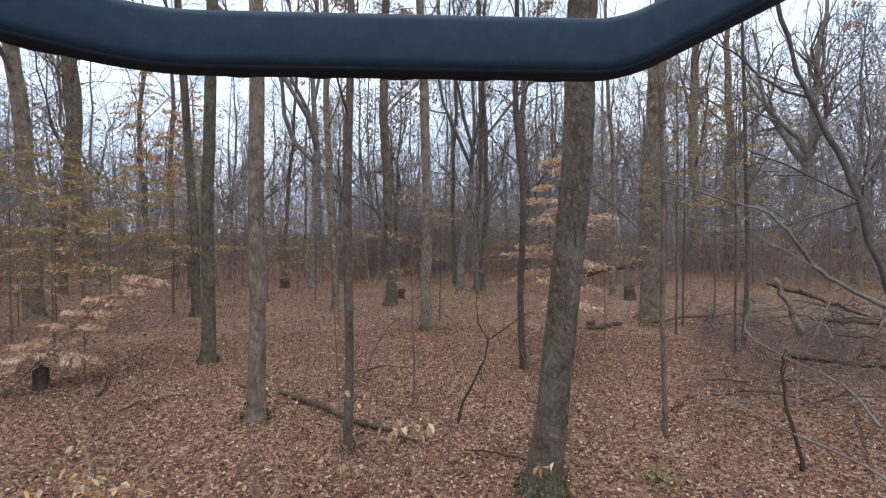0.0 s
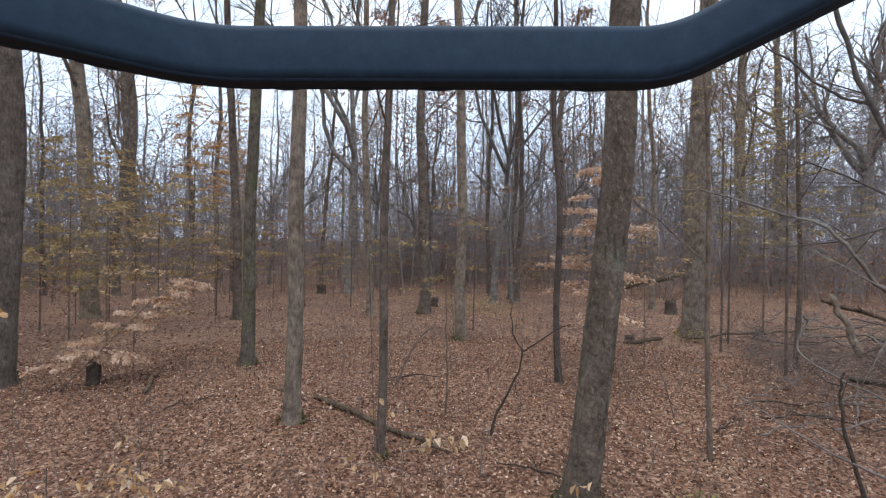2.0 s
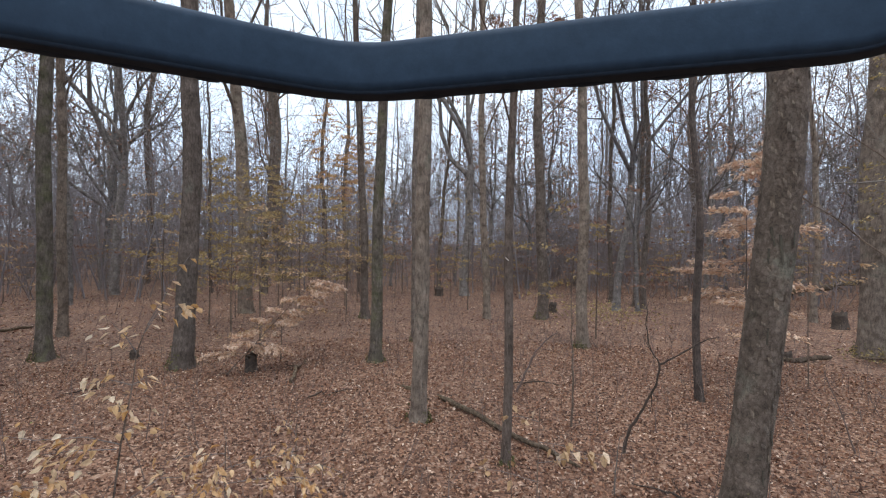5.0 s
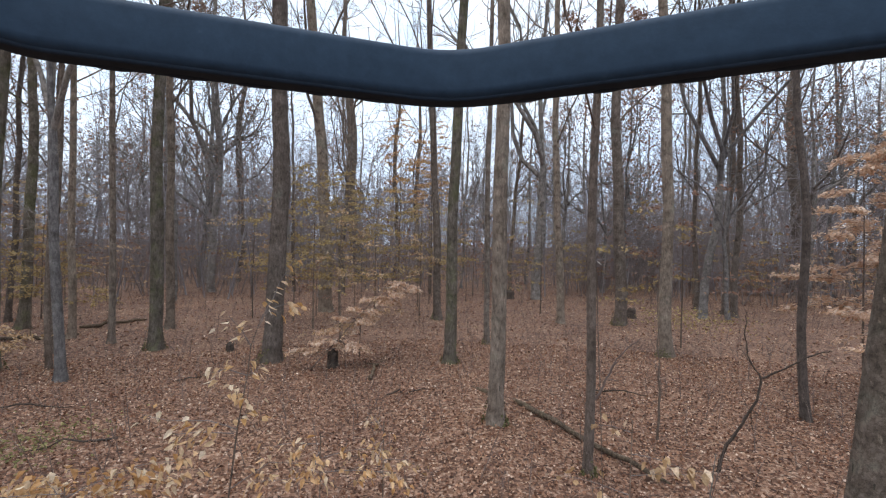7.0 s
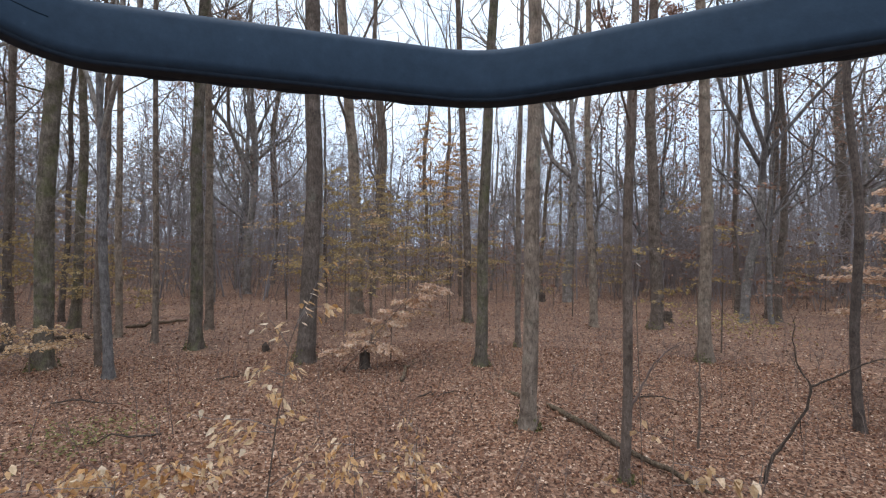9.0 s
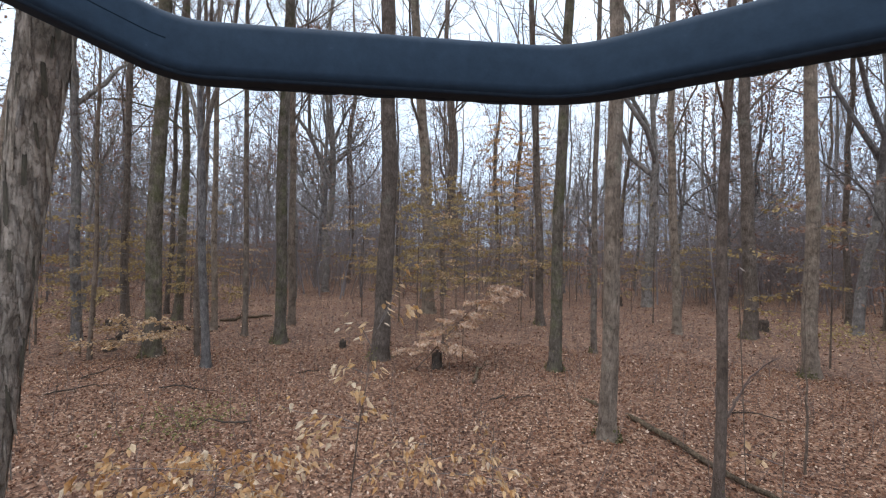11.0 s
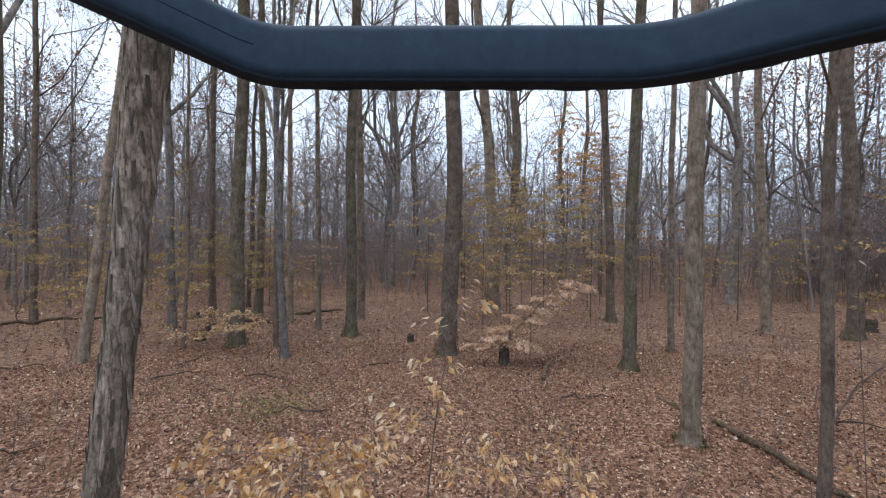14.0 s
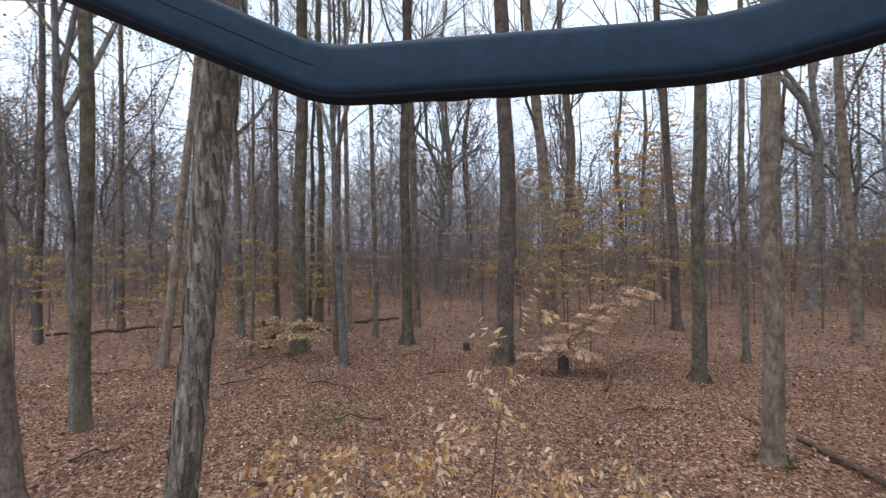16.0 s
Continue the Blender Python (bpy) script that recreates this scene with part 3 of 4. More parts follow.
# ---- stand-in for the bar fixed to the camera ----
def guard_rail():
    """A padded bar in two straight runs round the standpoint, mitred in the middle, its two ends bent back and upward;
    placed, sized and shaped to fit the camera's view.
    """
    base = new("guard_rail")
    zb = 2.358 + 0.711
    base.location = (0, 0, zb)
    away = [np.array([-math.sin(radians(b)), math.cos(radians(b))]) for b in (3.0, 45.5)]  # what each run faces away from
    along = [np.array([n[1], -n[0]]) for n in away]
    # gaps, bends and lifts chosen for how the bar looks as the camera turns
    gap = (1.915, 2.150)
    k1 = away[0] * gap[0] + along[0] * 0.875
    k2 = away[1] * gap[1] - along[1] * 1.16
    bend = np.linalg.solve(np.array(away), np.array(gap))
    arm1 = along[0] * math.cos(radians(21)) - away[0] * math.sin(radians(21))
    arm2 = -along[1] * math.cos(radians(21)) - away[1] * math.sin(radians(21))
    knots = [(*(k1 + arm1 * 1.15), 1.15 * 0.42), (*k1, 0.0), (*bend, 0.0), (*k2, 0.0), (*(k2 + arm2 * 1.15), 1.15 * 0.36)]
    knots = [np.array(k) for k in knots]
    line = [knots[0]]
    for i, cut in ((1, 0.13), (2, 0.2), (3, 0.13)):  # rounded mitres
        p, q, r = knots[i - 1], knots[i], knots[i + 1]
        a, c = q + unit(p - q) * cut, q + unit(r - q) * cut
        if len(line) == 1:
            line += [line[0] + (a - line[0]) * f for f in (0.25, 0.5, 0.75)]
        line += [(1 - f) ** 2 * a + 2 * f * (1 - f) * q + f * f * c for f in np.linspace(0, 1, 9)]
        line += [c + (r + unit(q - r) * 0.17 - c) * f for f in np.linspace(0.1, 0.9, 9)]
    line = np.array(line + [knots[4]])
    step = np.gradient(line[:, :2], axis=0)
    step /= np.linalg.norm(step, axis=1, keepdims=True)
    out = np.stack([step[:, 1], -step[:, 0]], -1)
    out *= np.sign((out * (line[:, :2] - (-0.2, -0.05))).sum(1))[:, None]

    def sweep(name, profile, mat, parent, label="", first=0):
        prof = np.array(profile)
        ln, o = line[first:], out[first:]
        n, m = len(ln), len(prof)
        v = np.concatenate([ln[:, None, :2] + o[:, None] * prof[None, :, :1], ln[:, None, 2:] + prof[None, :, 1:]], -1)
        i, j = np.meshgrid(np.arange(n - 1), np.arange(m), indexing="ij")
        q = np.stack([i * m + j, i * m + (j + 1) % m, (i + 1) * m + (j + 1) % m, (i + 1) * m + j], -1).reshape(-1, 4).tolist()
        return part(name, mesh_of(name, v.reshape(-1, 3), q + [list(range(m))[::-1], list(range((n - 1) * m, n * m))]), mat, parent, label)

    def rounded(x0, x1, z0, z1, rad):
        ring = []
        for px, pz, a0 in ((x1 - rad, z1 - rad, 0), (x0 + rad, z1 - rad, 90), (x0 + rad, z0 + rad, 180), (x1 - rad, z0 + rad, 270)):
            ring += [(px + rad * math.cos(radians(a0 + k * 18)), pz + rad * math.sin(radians(a0 + k * 18))) for k in range(6)]
        return ring

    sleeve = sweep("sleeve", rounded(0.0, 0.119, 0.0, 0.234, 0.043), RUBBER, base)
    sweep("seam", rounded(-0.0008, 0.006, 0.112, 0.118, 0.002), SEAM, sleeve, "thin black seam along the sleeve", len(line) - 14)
    edge = sweep("lower_edge", rounded(0.02, 0.128, -0.008, 0.026, 0.014), UNDER_SHADE, base, "lower strip of the sleeve, coloured dark for its shaded underside")
    for k in (*range(13, 22, 2), *range(31, 40, 2)):
        d = step[k]
        bm = bmesh.new()
        bmesh.ops.create_icosphere(bm, subdivisions=2, radius=1.0)
        bmesh.ops.transform(bm, matrix=pose(0, 0, 0, 0, 0, math.degrees(math.atan2(d[1], d[0]))) @ Matrix.Diagonal((rng.uniform(0.055, 0.1), 0.026, 0.008, 1)), verts=bm.verts)
        ob = part("bump", bm, UNDER_SHADE, edge)
        ob.location = (*(line[k, :2] + out[k] * 0.105), line[k, 2] - 0.006)
    return tagged(base, "dark navy rubber-sleeved stand-in for the bar fixed to the camera, bent to fit its view", "rail")


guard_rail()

# ---- near and middle trees ----
tree(0.93, 4.36, 0.142, 0.1, -0.021, "big", 19, (0.1, 0.02), 9, plates=240, moss=380)
tree(6.08, 13.37, 0.27, 0.023, -0.010, "rough", moss=300)
tree(18.24, 33.34, 0.40, -0.010, 0.005, "grey")
tree(21.3, 34.2, 0.36, -0.002, 0.001, "grey")
tree(23.10, 30.17, 0.38, 0.058, -0.046, "fork")
tree(1.50, 8.50, 0.06, -0.042, 0.008, "thin", 11, (0.06, 0))
tree(2.66, 5.45, 0.027, -0.019, 0.009, "slim", 6)
tree(6.64, 10.11, 0.047, -0.005, 0.003, "thin", 9, (0.05, 0.02))
tree(1.66, 22.66, 0.13, 0.010, -0.001, "dark")
tree(0.63, 23.87, 0.11, 0.002, 0.0, "dark")
tree(-8.50, 24.60, 0.11, 0.058, 0.019, "dark")
tree(7.08, 19.17, 0.10, -0.021, 0.008, "grey")
tree(17.0, 35.5, 0.18, -0.028, 0.014, "grey")
tree(-11.68, 3.80, 0.156, -0.003, -0.008, "moss", moss=300)
tree(-16.83, 6.24, 0.127, 0.003, 0.008, "moss")
tree(-10.03, 4.23, 0.08, -0.011, -0.027, "fork", crown_at=4.2)
tree(-11.05, 4.49, 0.051, -0.005, -0.012, "slim", 12)
tree(-14.10, 6.23, 0.087, -0.004, -0.009, "grey")
tree(-12.58, 6.37, 0.070, -0.004, -0.008, "grey")
tree(-11.37, 6.70, 0.148, 0.010, 0.016, "moss", moss=300)
tree(-13.45, 8.39, 0.107, -0.012, -0.019, "dark")
tree(-23.62, 17.19, 0.22, -0.005, -0.007, "fork")
tree(-29.64, 23.77, 0.23, 0.004, 0.004, "dark")
tree(-7.98, 7.13, 0.178, 0.004, 0.005, "dark", moss=300)
tree(-12.53, 14.08, 0.245, -0.051, -0.046, "grey")
tree(-16.83, 20.27, 0.155, -0.001, -0.001, "dark")
tree(-23.08, 30.18, 0.44, -0.048, -0.037, "dark")
tree(-20.82, 31.79, 0.18, 0.005, 0.003, "dark")
tree(-18.6, 31.9, 0.18, -0.005, -0.003, "dark")
tree(-7.69, 14.32, 0.135, -0.036, -0.019, "dark", moss=300)
tree(-4.49, 8.71, 0.119, 0.021, 0.010, "moss", moss=220, plates=50)
tree(-2.42, 5.88, 0.099, -0.009, -0.003, "grey", moss=220, plates=80)
tree(-4.73, 11.5, 0.075, -0.004, -0.002, "grey", moss=300)
tree(-6.83, 24.03, 0.24, 0.015, 0.004, "fork")
tree(-3.82, 16.22, 0.125, -0.020, -0.005, "grey")
tree(-1.08, 5.11, 0.050, 0.027, 0.004, "slim", 9, moss=140)
tree(-1.94, 16.84, 0.18, -0.007, -0.001, "dark", moss=300)
tree(-0.43, 12.15, 0.136, -0.017, 0.0, "grey", moss=300)
tree(0.70, 20.64, 0.15, 0.075, -0.005, "fork")
tree(1.85, 21.83, 0.13, 0.012, -0.001, "dark")
tree(6.52, 37.44, 0.32, -0.004, 0.001, "dark")
tree(-18.70, 5.37, 0.088, -0.006, -0.021, "dark")
tree(-8.41, -0.31, 0.095, 0.0, -0.005, "moss", 20, (0, 0), 4.6)
tree(-6.42, -0.78, 0.10, 0.008, -0.064, "grey")
tree(-8.46, -0.37, 0.07, 0.0, -0.056, "fork", 17, (0, 0.05), 4.0)
tree(-15.01, 3.18, 0.108, -0.009, -0.040, "fork", crown_at=5.6)
tree(-12.45, 2.85, 0.045, 0.002, 0.006, "slim", 9)
tree(-15.16, 4.26, 0.084, -0.001, -0.003, "dark")
tree(-12.23, 4.97, 0.060, 0.007, 0.016, "dark", 13)
tree(-30.78, 22.29, 0.30, 0.005, 0.007, "fork")
tree(-12.33, 0.95, 0.10, -0.005, 0.085, "grey", 17)
tree(-17.72, -1.59, 0.10, 0.0, -0.002, "dark")
tree(-18.62, 0.35, 0.09, 0.0, -0.011, "dark")
tree(-3.13, 0.13, 0.074, 0.011, 0.075, "shaggy", 16, (0, 0), 8, plates=260, swell=((2.2, 1.0), (2.8, 1.16), (3.15, 1.3), (3.6, 1.6), (4.1, 1.35), (5.0, 1.0)))

for ox, oy, orad in ((-3.0, 30.5, 0.15), (-6.6, 29.0, 0.13), (5.8, 29.5, 0.14), (-27.0, 19.0, 0.15)):
    tree(ox, oy, orad, 0.02, 0.0, "fork", 18, crown_at=4.5, limbs=13, leaves=(RUSSET, 2600), label="bare forest oak with russet dead leaves", haze=40)

# ---- far trees ----
def far_forest():
    kinds = ["hazed", "fork", "fork", "hazed", "fork", "dark", "fork", "fork", "hazed", "fork"]
    firsts = []
    for i, k in enumerate(kinds):
        r = rng.uniform(0.09, 0.2)
        russet = (RUSSET, 850) if i in (2, 4, 5, 7, 9) else None
        ob = tree(-20 + 4.1 * i, 44 + 3 * (i % 3), r, rng.normal(0, 0.02), rng.normal(0, 0.02), k, rng.uniform(19, 26), deep=2, limbs=10, haze=110,
                  label="bare forest tree with russet dead leaves" if russet else "", leaves=russet)
        firsts.append(ob)
    x, y = sector(98, 31, 85, 1.7)
    for i in range(len(x)):
        src = firsts[rng.integers(0, len(firsts))]
        ob = copy_thing(src, pose(x[i], y[i], float(ground_z(x[i], y[i])) - 0.05, 0, 0, rng.uniform(0, 360)))
        s = rng.uniform(0.75, 1.2)
        ob.scale = (s, s, s * rng.uniform(0.9, 1.1))
    for lo, hi, n in ((62, 114, 22), (-20, 60, 8)):  # younger trees nearer by
        x, y = sector(n, 20, 34, 1.6, lo, hi)
        for i in range(n):
            ob = copy_thing(firsts[rng.integers(0, len(firsts))], pose(x[i], y[i], float(ground_z(x[i], y[i])) - 0.05, 0, 0, rng.uniform(0, 360)))
            s = rng.uniform(0.42, 0.7)
            ob.scale = (s, s, s * rng.uniform(0.95, 1.2))


far_forest()

# ---- undergrowth ----
def undergrowth(n, near, far, h0, h1, name, label, power=1.4, twigs=(2, 6)):
    x, y = sector(n, near, far, power)
    t = Tubes()
    h = rng.uniform(h0, h1, n) * rng.uniform(0.5, 1.0, n)
    for i in range(n):
        p = np.array([x[i], y[i], float(ground_z(x[i], y[i])) - 0.02])
        d = unit(np.array([rng.normal(0, 0.22), rng.normal(0, 0.22), 1.0]))
        pts = [p]
        for _ in range(3):
            d = unit(d + rng.normal(0, 0.14, 3) * (1, 1, 0.4))
            pts.append(pts[-1] + d * h[i] / 3)
        r = 0.003 + 0.0035 * h[i]
        t.add(pts, r * np.array([1, 0.8, 0.55, 0.25]), 3)
        for _ in range(rng.integers(*twigs)):
            k = rng.integers(1, 3)
            q = pts[k] + (pts[k + 1] - pts[k]) * rng.uniform(-0.6, 1)
            w = unit(d + rng.normal(0, 0.75, 3))
            l = h[i] * rng.uniform(0.2, 0.5)
            t.spike(q, q + unit(w + (0, 0, 0.3)) * l, r * 0.5)
    ob = part(name, t, RED_TWIG, None, label, "stuff")
    tagged(ob, category="undergrowth")


undergrowth(1900, 5.5, 26, 0.2, 1.1, "brush", "scattered thin leafless brush stems in leaf litter", 2.0)
undergrowth(750, 4.2, 14, 0.2, 0.85, "seedlings", "small twiggy leafless seedlings in the leaf litter", 1.8, (4, 10))
undergrowth(1500, 20, 60, 0.6, 4.0, "underwood", "dense reddish-brown leafless underwood between the trees")

def far_wood(n, near, far, h0, h1, name, label, mat, boughs=15, power=1.5, thick=1.0, lo=-62, hi=118):
    """A dense stand of thin pole trees with fine branches, too many to count."""
    x, y = sector(n, near, far, power, lo, hi)
    h = rng.uniform(h0, h1, n)
    t = Tubes()
    f = np.linspace(0, 1, 5)
    for i in range(n):
        foot = np.array([x[i], y[i], float(ground_z(x[i], y[i])) - 0.05])
        lean = rng.normal(0, 0.13, 2)
        w = rng.normal(0, 0.035 * h[i], (5, 3)) * (1, 1, 0) * f[:, None]
        pts = foot + np.stack([lean[0] * f * h[i], lean[1] * f * h[i], f * h[i]], -1) + w
        r = thick * (0.016 + 0.0048 * h[i])
        t.add(pts, r * np.array([1, 0.85, 0.65, 0.42, 0.12]), 3)
        for _ in range(boughs):
            g = rng.uniform(0.14, 0.97)
            p = np.array([np.interp(g, f, pts[:, c]) for c in range(3)])
            a = rng.uniform(0, 6.28)
            d = unit(np.array([math.cos(a), math.sin(a), rng.uniform(0.0, 1.1)]))
            l = h[i] * (0.12 + 0.36 * (1 - g)) * rng.uniform(0.6, 1.3)
            m = p + d * l * 0.5
            tip = m + unit(d + (0, 0, 0.5) + rng.normal(0, 0.25, 3)) * l * 0.5
            t.add([p, m, tip], r * np.array([0.4, 0.27, 0.13]), 3)
            for _ in range(3):
                q = p + (tip - p) * rng.uniform(0.3, 0.95)
                t.spike(q, q + unit(d + rng.normal(0, 0.7, 3) + (0, 0, 0.2)) * l * rng.uniform(0.25, 0.6), r * 0.24)
    tagged(part(name, t, mat, None, label, "stuff"), category="woodland")


def thicket(n, near, far, h0, h1, lo=-60, hi=116):
    """Close-set leafless shrubs and young growth with fine spreading twigs."""
    x, y = sector(n, near, far, 1.5, lo, hi)
    t = Tubes()
    for i in range(n):
        h = rng.uniform(h0, h1) * (0.55 + 0.45 * min(1.0, math.hypot(x[i], y[i]) / 45))
        foot = np.array([x[i], y[i], float(ground_z(x[i], y[i])) - 0.05])
        way = unit(np.array([rng.normal(0, 0.2), rng.normal(0, 0.2), 1.0]))
        mid = foot + way * h * 0.5
        top = mid + unit(way + rng.normal(0, 0.25, 3)) * h * 0.5
        r = 0.01 + 0.0035 * h
        t.add([foot, mid, top], r * np.array([1, 0.65, 0.15]), 3)
        for _ in range(11):
            g = rng.uniform(0.12, 0.95)
            p = foot + (mid - foot) * g * 2 if g < 0.5 else mid + (top - mid) * (g * 2 - 1)
            a = rng.uniform(0, 6.28)
            d = unit(np.array([math.cos(a), math.sin(a), rng.uniform(-0.1, 0.9)]))
            l = h * (0.16 + 0.22 * (1 - g)) * rng.uniform(0.6, 1.3)
            t.spike(p, p + d * l, r * 0.45)
            for _ in range(3):
                q = p + d * l * rng.uniform(0.2, 0.9)
                t.spike(q, q + unit(d + rng.normal(0, 0.7, 3)) * l * rng.uniform(0.3, 0.7), r * 0.26)
    tagged(part("thicket", t, THICKET, None, "dense brown leafless thicket deeper in the wood", "stuff"), category="undergrowth")


thicket(3000, 27, 70, 2.4, 8.0)
thicket(230, 33, 44, 5.0, 8.5, -10, 11)
far_wood(700, 24, 70, 3, 12, "pole_wood", "dense stand of thin leafless grey-brown young trees", HAZED_POLE, 17, 1.5, 0.72)
far_wood(680, 60, 120, 9, 21, "far_wood", "distant grey-brown leafless woodland closing the view", HAZED_POLE, 14, 1.6, 1.35)
far_wood(135, 38, 78, 12, 23, "pole_wood", "tall stand of leafless grey-brown trees with fine twigs", HAZED_POLE, 20, 1.5, 1.0, -62, -9)
far_wood(110, 38, 78, 10, 17, "pole_wood", "tall stand of leafless grey-brown trees with fine twigs", HAZED_POLE, 20, 1.5, 1.0, 60, 118)
far_wood(70, 42, 78, 8, 14, "pole_wood", "stand of leafless grey-brown young trees with fine twigs", HAZED_POLE, 20, 1.5, 0.9, -9, 60)
far_wood(50, 38, 72, 9, 14, "pole_wood", "stand of leafless grey-brown trees with fine twigs", HAZED_POLE, 20, 1.5, 1.0, 28, 62)

hx, hy = sector(64000, 22, 75, 1.4)
hz = ground_z(hx, hy) + rng.gamma(2.2, 1.8, len(hx)) + 0.3
clump = np.array([noise.noise(Vector((a * 0.11, b * 0.11, c * 0.22))) for a, b, c in zip(hx, hy, hz)])
keep = clump > 0.08
hung = np.stack([hx, hy, hz], -1)[keep]
tagged(part("hanging_dead_leaves", leaf_mesh("hanging_dead_leaves", hung, rng.uniform(0.09, 0.19, len(hung)), 0.7), RUSSET, None, "russet dead leaves hanging in the distant underwood", "stuff"), category="foliage")

# ---- saplings with leaves ----
def ring_of_tiers(h, n, length, lo=0.25, twigs=5):
    return [(h * (lo + (0.97 - lo) * i / max(1, n - 1)), float(rng.uniform(0, 360)), length * float(rng.uniform(0.6, 1.1)) * (1.15 - 0.6 * i / n), twigs) for i in range(n)]


# close saplings with large tan leaves, hanging tip down
hung_sapling((-2.28, 1.55), [(-2.26, 1.55, 1.02), (-2.24, 1.59, 1.45), (-2.21, 1.62, 1.72), (-2.2, 1.63, 1.87), (-2.17, 1.66, 2.0)], [
    ([(-2.2, 1.63, 1.87), (-2.23, 1.6, 1.95), (-2.27, 1.55, 2.03)], 12),
    ([(-2.18, 1.65, 1.96), (-2.14, 1.69, 2.06), (-2.09, 1.75, 2.08), (-2.07, 1.78, 2.09)], 15),
    ([(-2.17, 1.66, 2.0), (-2.13, 1.71, 2.12), (-2.11, 1.73, 2.2), (-2.06, 1.8, 2.34)], 6),
    ([(-2.21, 1.62, 1.72), (-2.28, 1.55, 1.76), (-2.34, 1.48, 1.74)], 15),
    ([(-2.21, 1.62, 1.72), (-2.15, 1.68, 1.77)], 8),
    ([(-2.24, 1.59, 1.45), (-2.33, 1.49, 1.51), (-2.44, 1.36, 1.53), (-2.52, 1.28, 1.57)], 9),
    ([(-2.24, 1.59, 1.5), (-2.17, 1.65, 1.55)], 11),
    ([(-2.25, 1.58, 1.43), (-2.36, 1.45, 1.46), (-2.42, 1.38, 1.46)], 30),
    ([(-2.24, 1.58, 1.6), (-2.2, 1.55, 1.66)], 12),
    ([(-2.26, 1.56, 1.15), (-2.15, 1.72, 1.25), (-2.02, 1.8, 1.24)], 16)])
sapling(-2.6, 1.02, 1.4, [(1.12 + 0.018 * k, 137.5 * k, 0.34 + 0.05 * (k % 5), 6) for k in range(15)], PALE, 0.055, (0, 0), 0.005, "low beech sapling with pale tan leaves", 0.75, 48)
sapling(-2.48, 2.5, 1.12, [(1.05, 140, 0.35, 5), (0.95, 320, 0.5, 6), (0.85, 300, 0.55, 6), (1.0, 200, 0.4, 5), (0.8, 120, 0.45, 5)], PALE, 0.06, (0, 0), 0.006, "low beech sapling with pale tan leaves", 0.8, 30)
sapling(-0.60, 2.80, 2.31, [], WHITE_LEAF, 0.042, (-0.02, -0.03), 0.002, "thin bare twig with one pale curled leaf", 0.45, extra=[(-0.045, -0.085, 2.31)])
sapling(-0.50, 3.0, 1.36, [(1.28, 60, 0.25, 2), (1.15, 260, 0.4, 4), (1.02, 300, 0.35, 3), (0.9, 90, 0.4, 3)], BEECH, 0.07, (0, 0), 0.006, "low beech sapling with tan leaves", 0.8, 9)
sapling(-2.25, 2.95, 1.1, [(1.02, 60, 0.3, 3), (0.95, 200, 0.35, 4), (0.8, 300, 0.4, 4), (0.7, 120, 0.4, 4)], BEECH, 0.068, (0, 0), 0.006, "low beech sapling with tan leaves", 0.8, 12)
sapling(0.62, 2.55, 1.1, [(1.06, 60, 0.12, 1), (0.9, 250, 0.2, 1)], PALE, 0.07, (0, 0), 0.004, "thin seedling with a few pale leaves", 0.7, 7)
# tiers beside the dark stump
sapling(-6.83, 7.06, 1.85, [(0.42 + 0.1 * k + 0.05 * math.sin(5.3 * k), -42 + 55 * math.sin(2.1 * k), 0.5 + 0.22 * math.sin(3.7 * k), 5 + k % 4) for k in range(15)] + [(0.4 + 0.2 * k, 135 + 20 * math.sin(1.7 * k), 0.7 - 0.09 * k, 7) for k in range(6)],
        FADED, 0.076, (0.62, 0.66), 0.012, "leaning young beech with bleached leaves in flat tiers", 0.55, 150, flat=0.5)
sapling(-7.8, 13.2, 3.0, ring_of_tiers(3.0, 7, 1.3, 0.6, 6), BEECH, 0.075, r=0.014, per=20)
sapling(-6.6, 8.4, 3.4, ring_of_tiers(3.4, 11, 1.3), BEECH, 0.07)
# beside the slender dark tree
sapling(2.35, 9.2, 4.4, ring_of_tiers(4.4, 28, 1.1, 0.3, 8), FADED, 0.075, r=0.02, label="young beech holding dense pale tan leaves in tiers", per=72)
sapling(3.5, 9.9, 3.6, ring_of_tiers(3.6, 9, 0.9, 0.5, 5), BEECH, 0.07)
# yellow understorey
for sx, sy, sh in ((-10.0, 10.6, 5.2), (-9.3, 12.8, 4.6), (-11.5, 11.3, 4.8), (-8.6, 14.6, 4.2), (-13.0, 16.5, 5.5)):
    sapling(sx, sy, sh, ring_of_tiers(sh, 18, 1.8, 0.3, 7), YELLOW, 0.085, r=0.025, label="young beech with yellow leaves in tiers", per=25)
for sx, sy, sh in ((-18.0, 4.2, 3.6), (-17.3, 5.6, 4.2), (-16.6, 7.4, 2.6), (-15.2, 5.8, 2.6), (-13.8, 3.9, 3.2), (-14.4, -1.7, 2.9), (-16.5, -0.4, 3.0), (-15.6, 1.4, 2.6), (-20.5, 8.5, 4.4), (-22.0, 3.0, 4.0), (-11.4, 3.5, 0.9)):
    sapling(sx, sy, sh, ring_of_tiers(sh, 13, 1.35, 0.35, 6), BEECH if sx > -12 else YELLOW, 0.076, r=0.018, label="young beech with yellow leaves in tiers" if sx < -12 else "", per=34)
for sx, sy, sh in ((5.9, 11.6, 7.6), (6.6, 12.6, 7.0), (6.0, 9.4, 6.4), (8.6, 14.5, 7.2)):
    sapling(sx, sy, sh, ring_of_tiers(sh, 26, 1.2, 0.42, 5), OLIVE, 0.075, r=0.03, label="young tree with sparse olive-yellow leaves", per=15, name="young_tree")
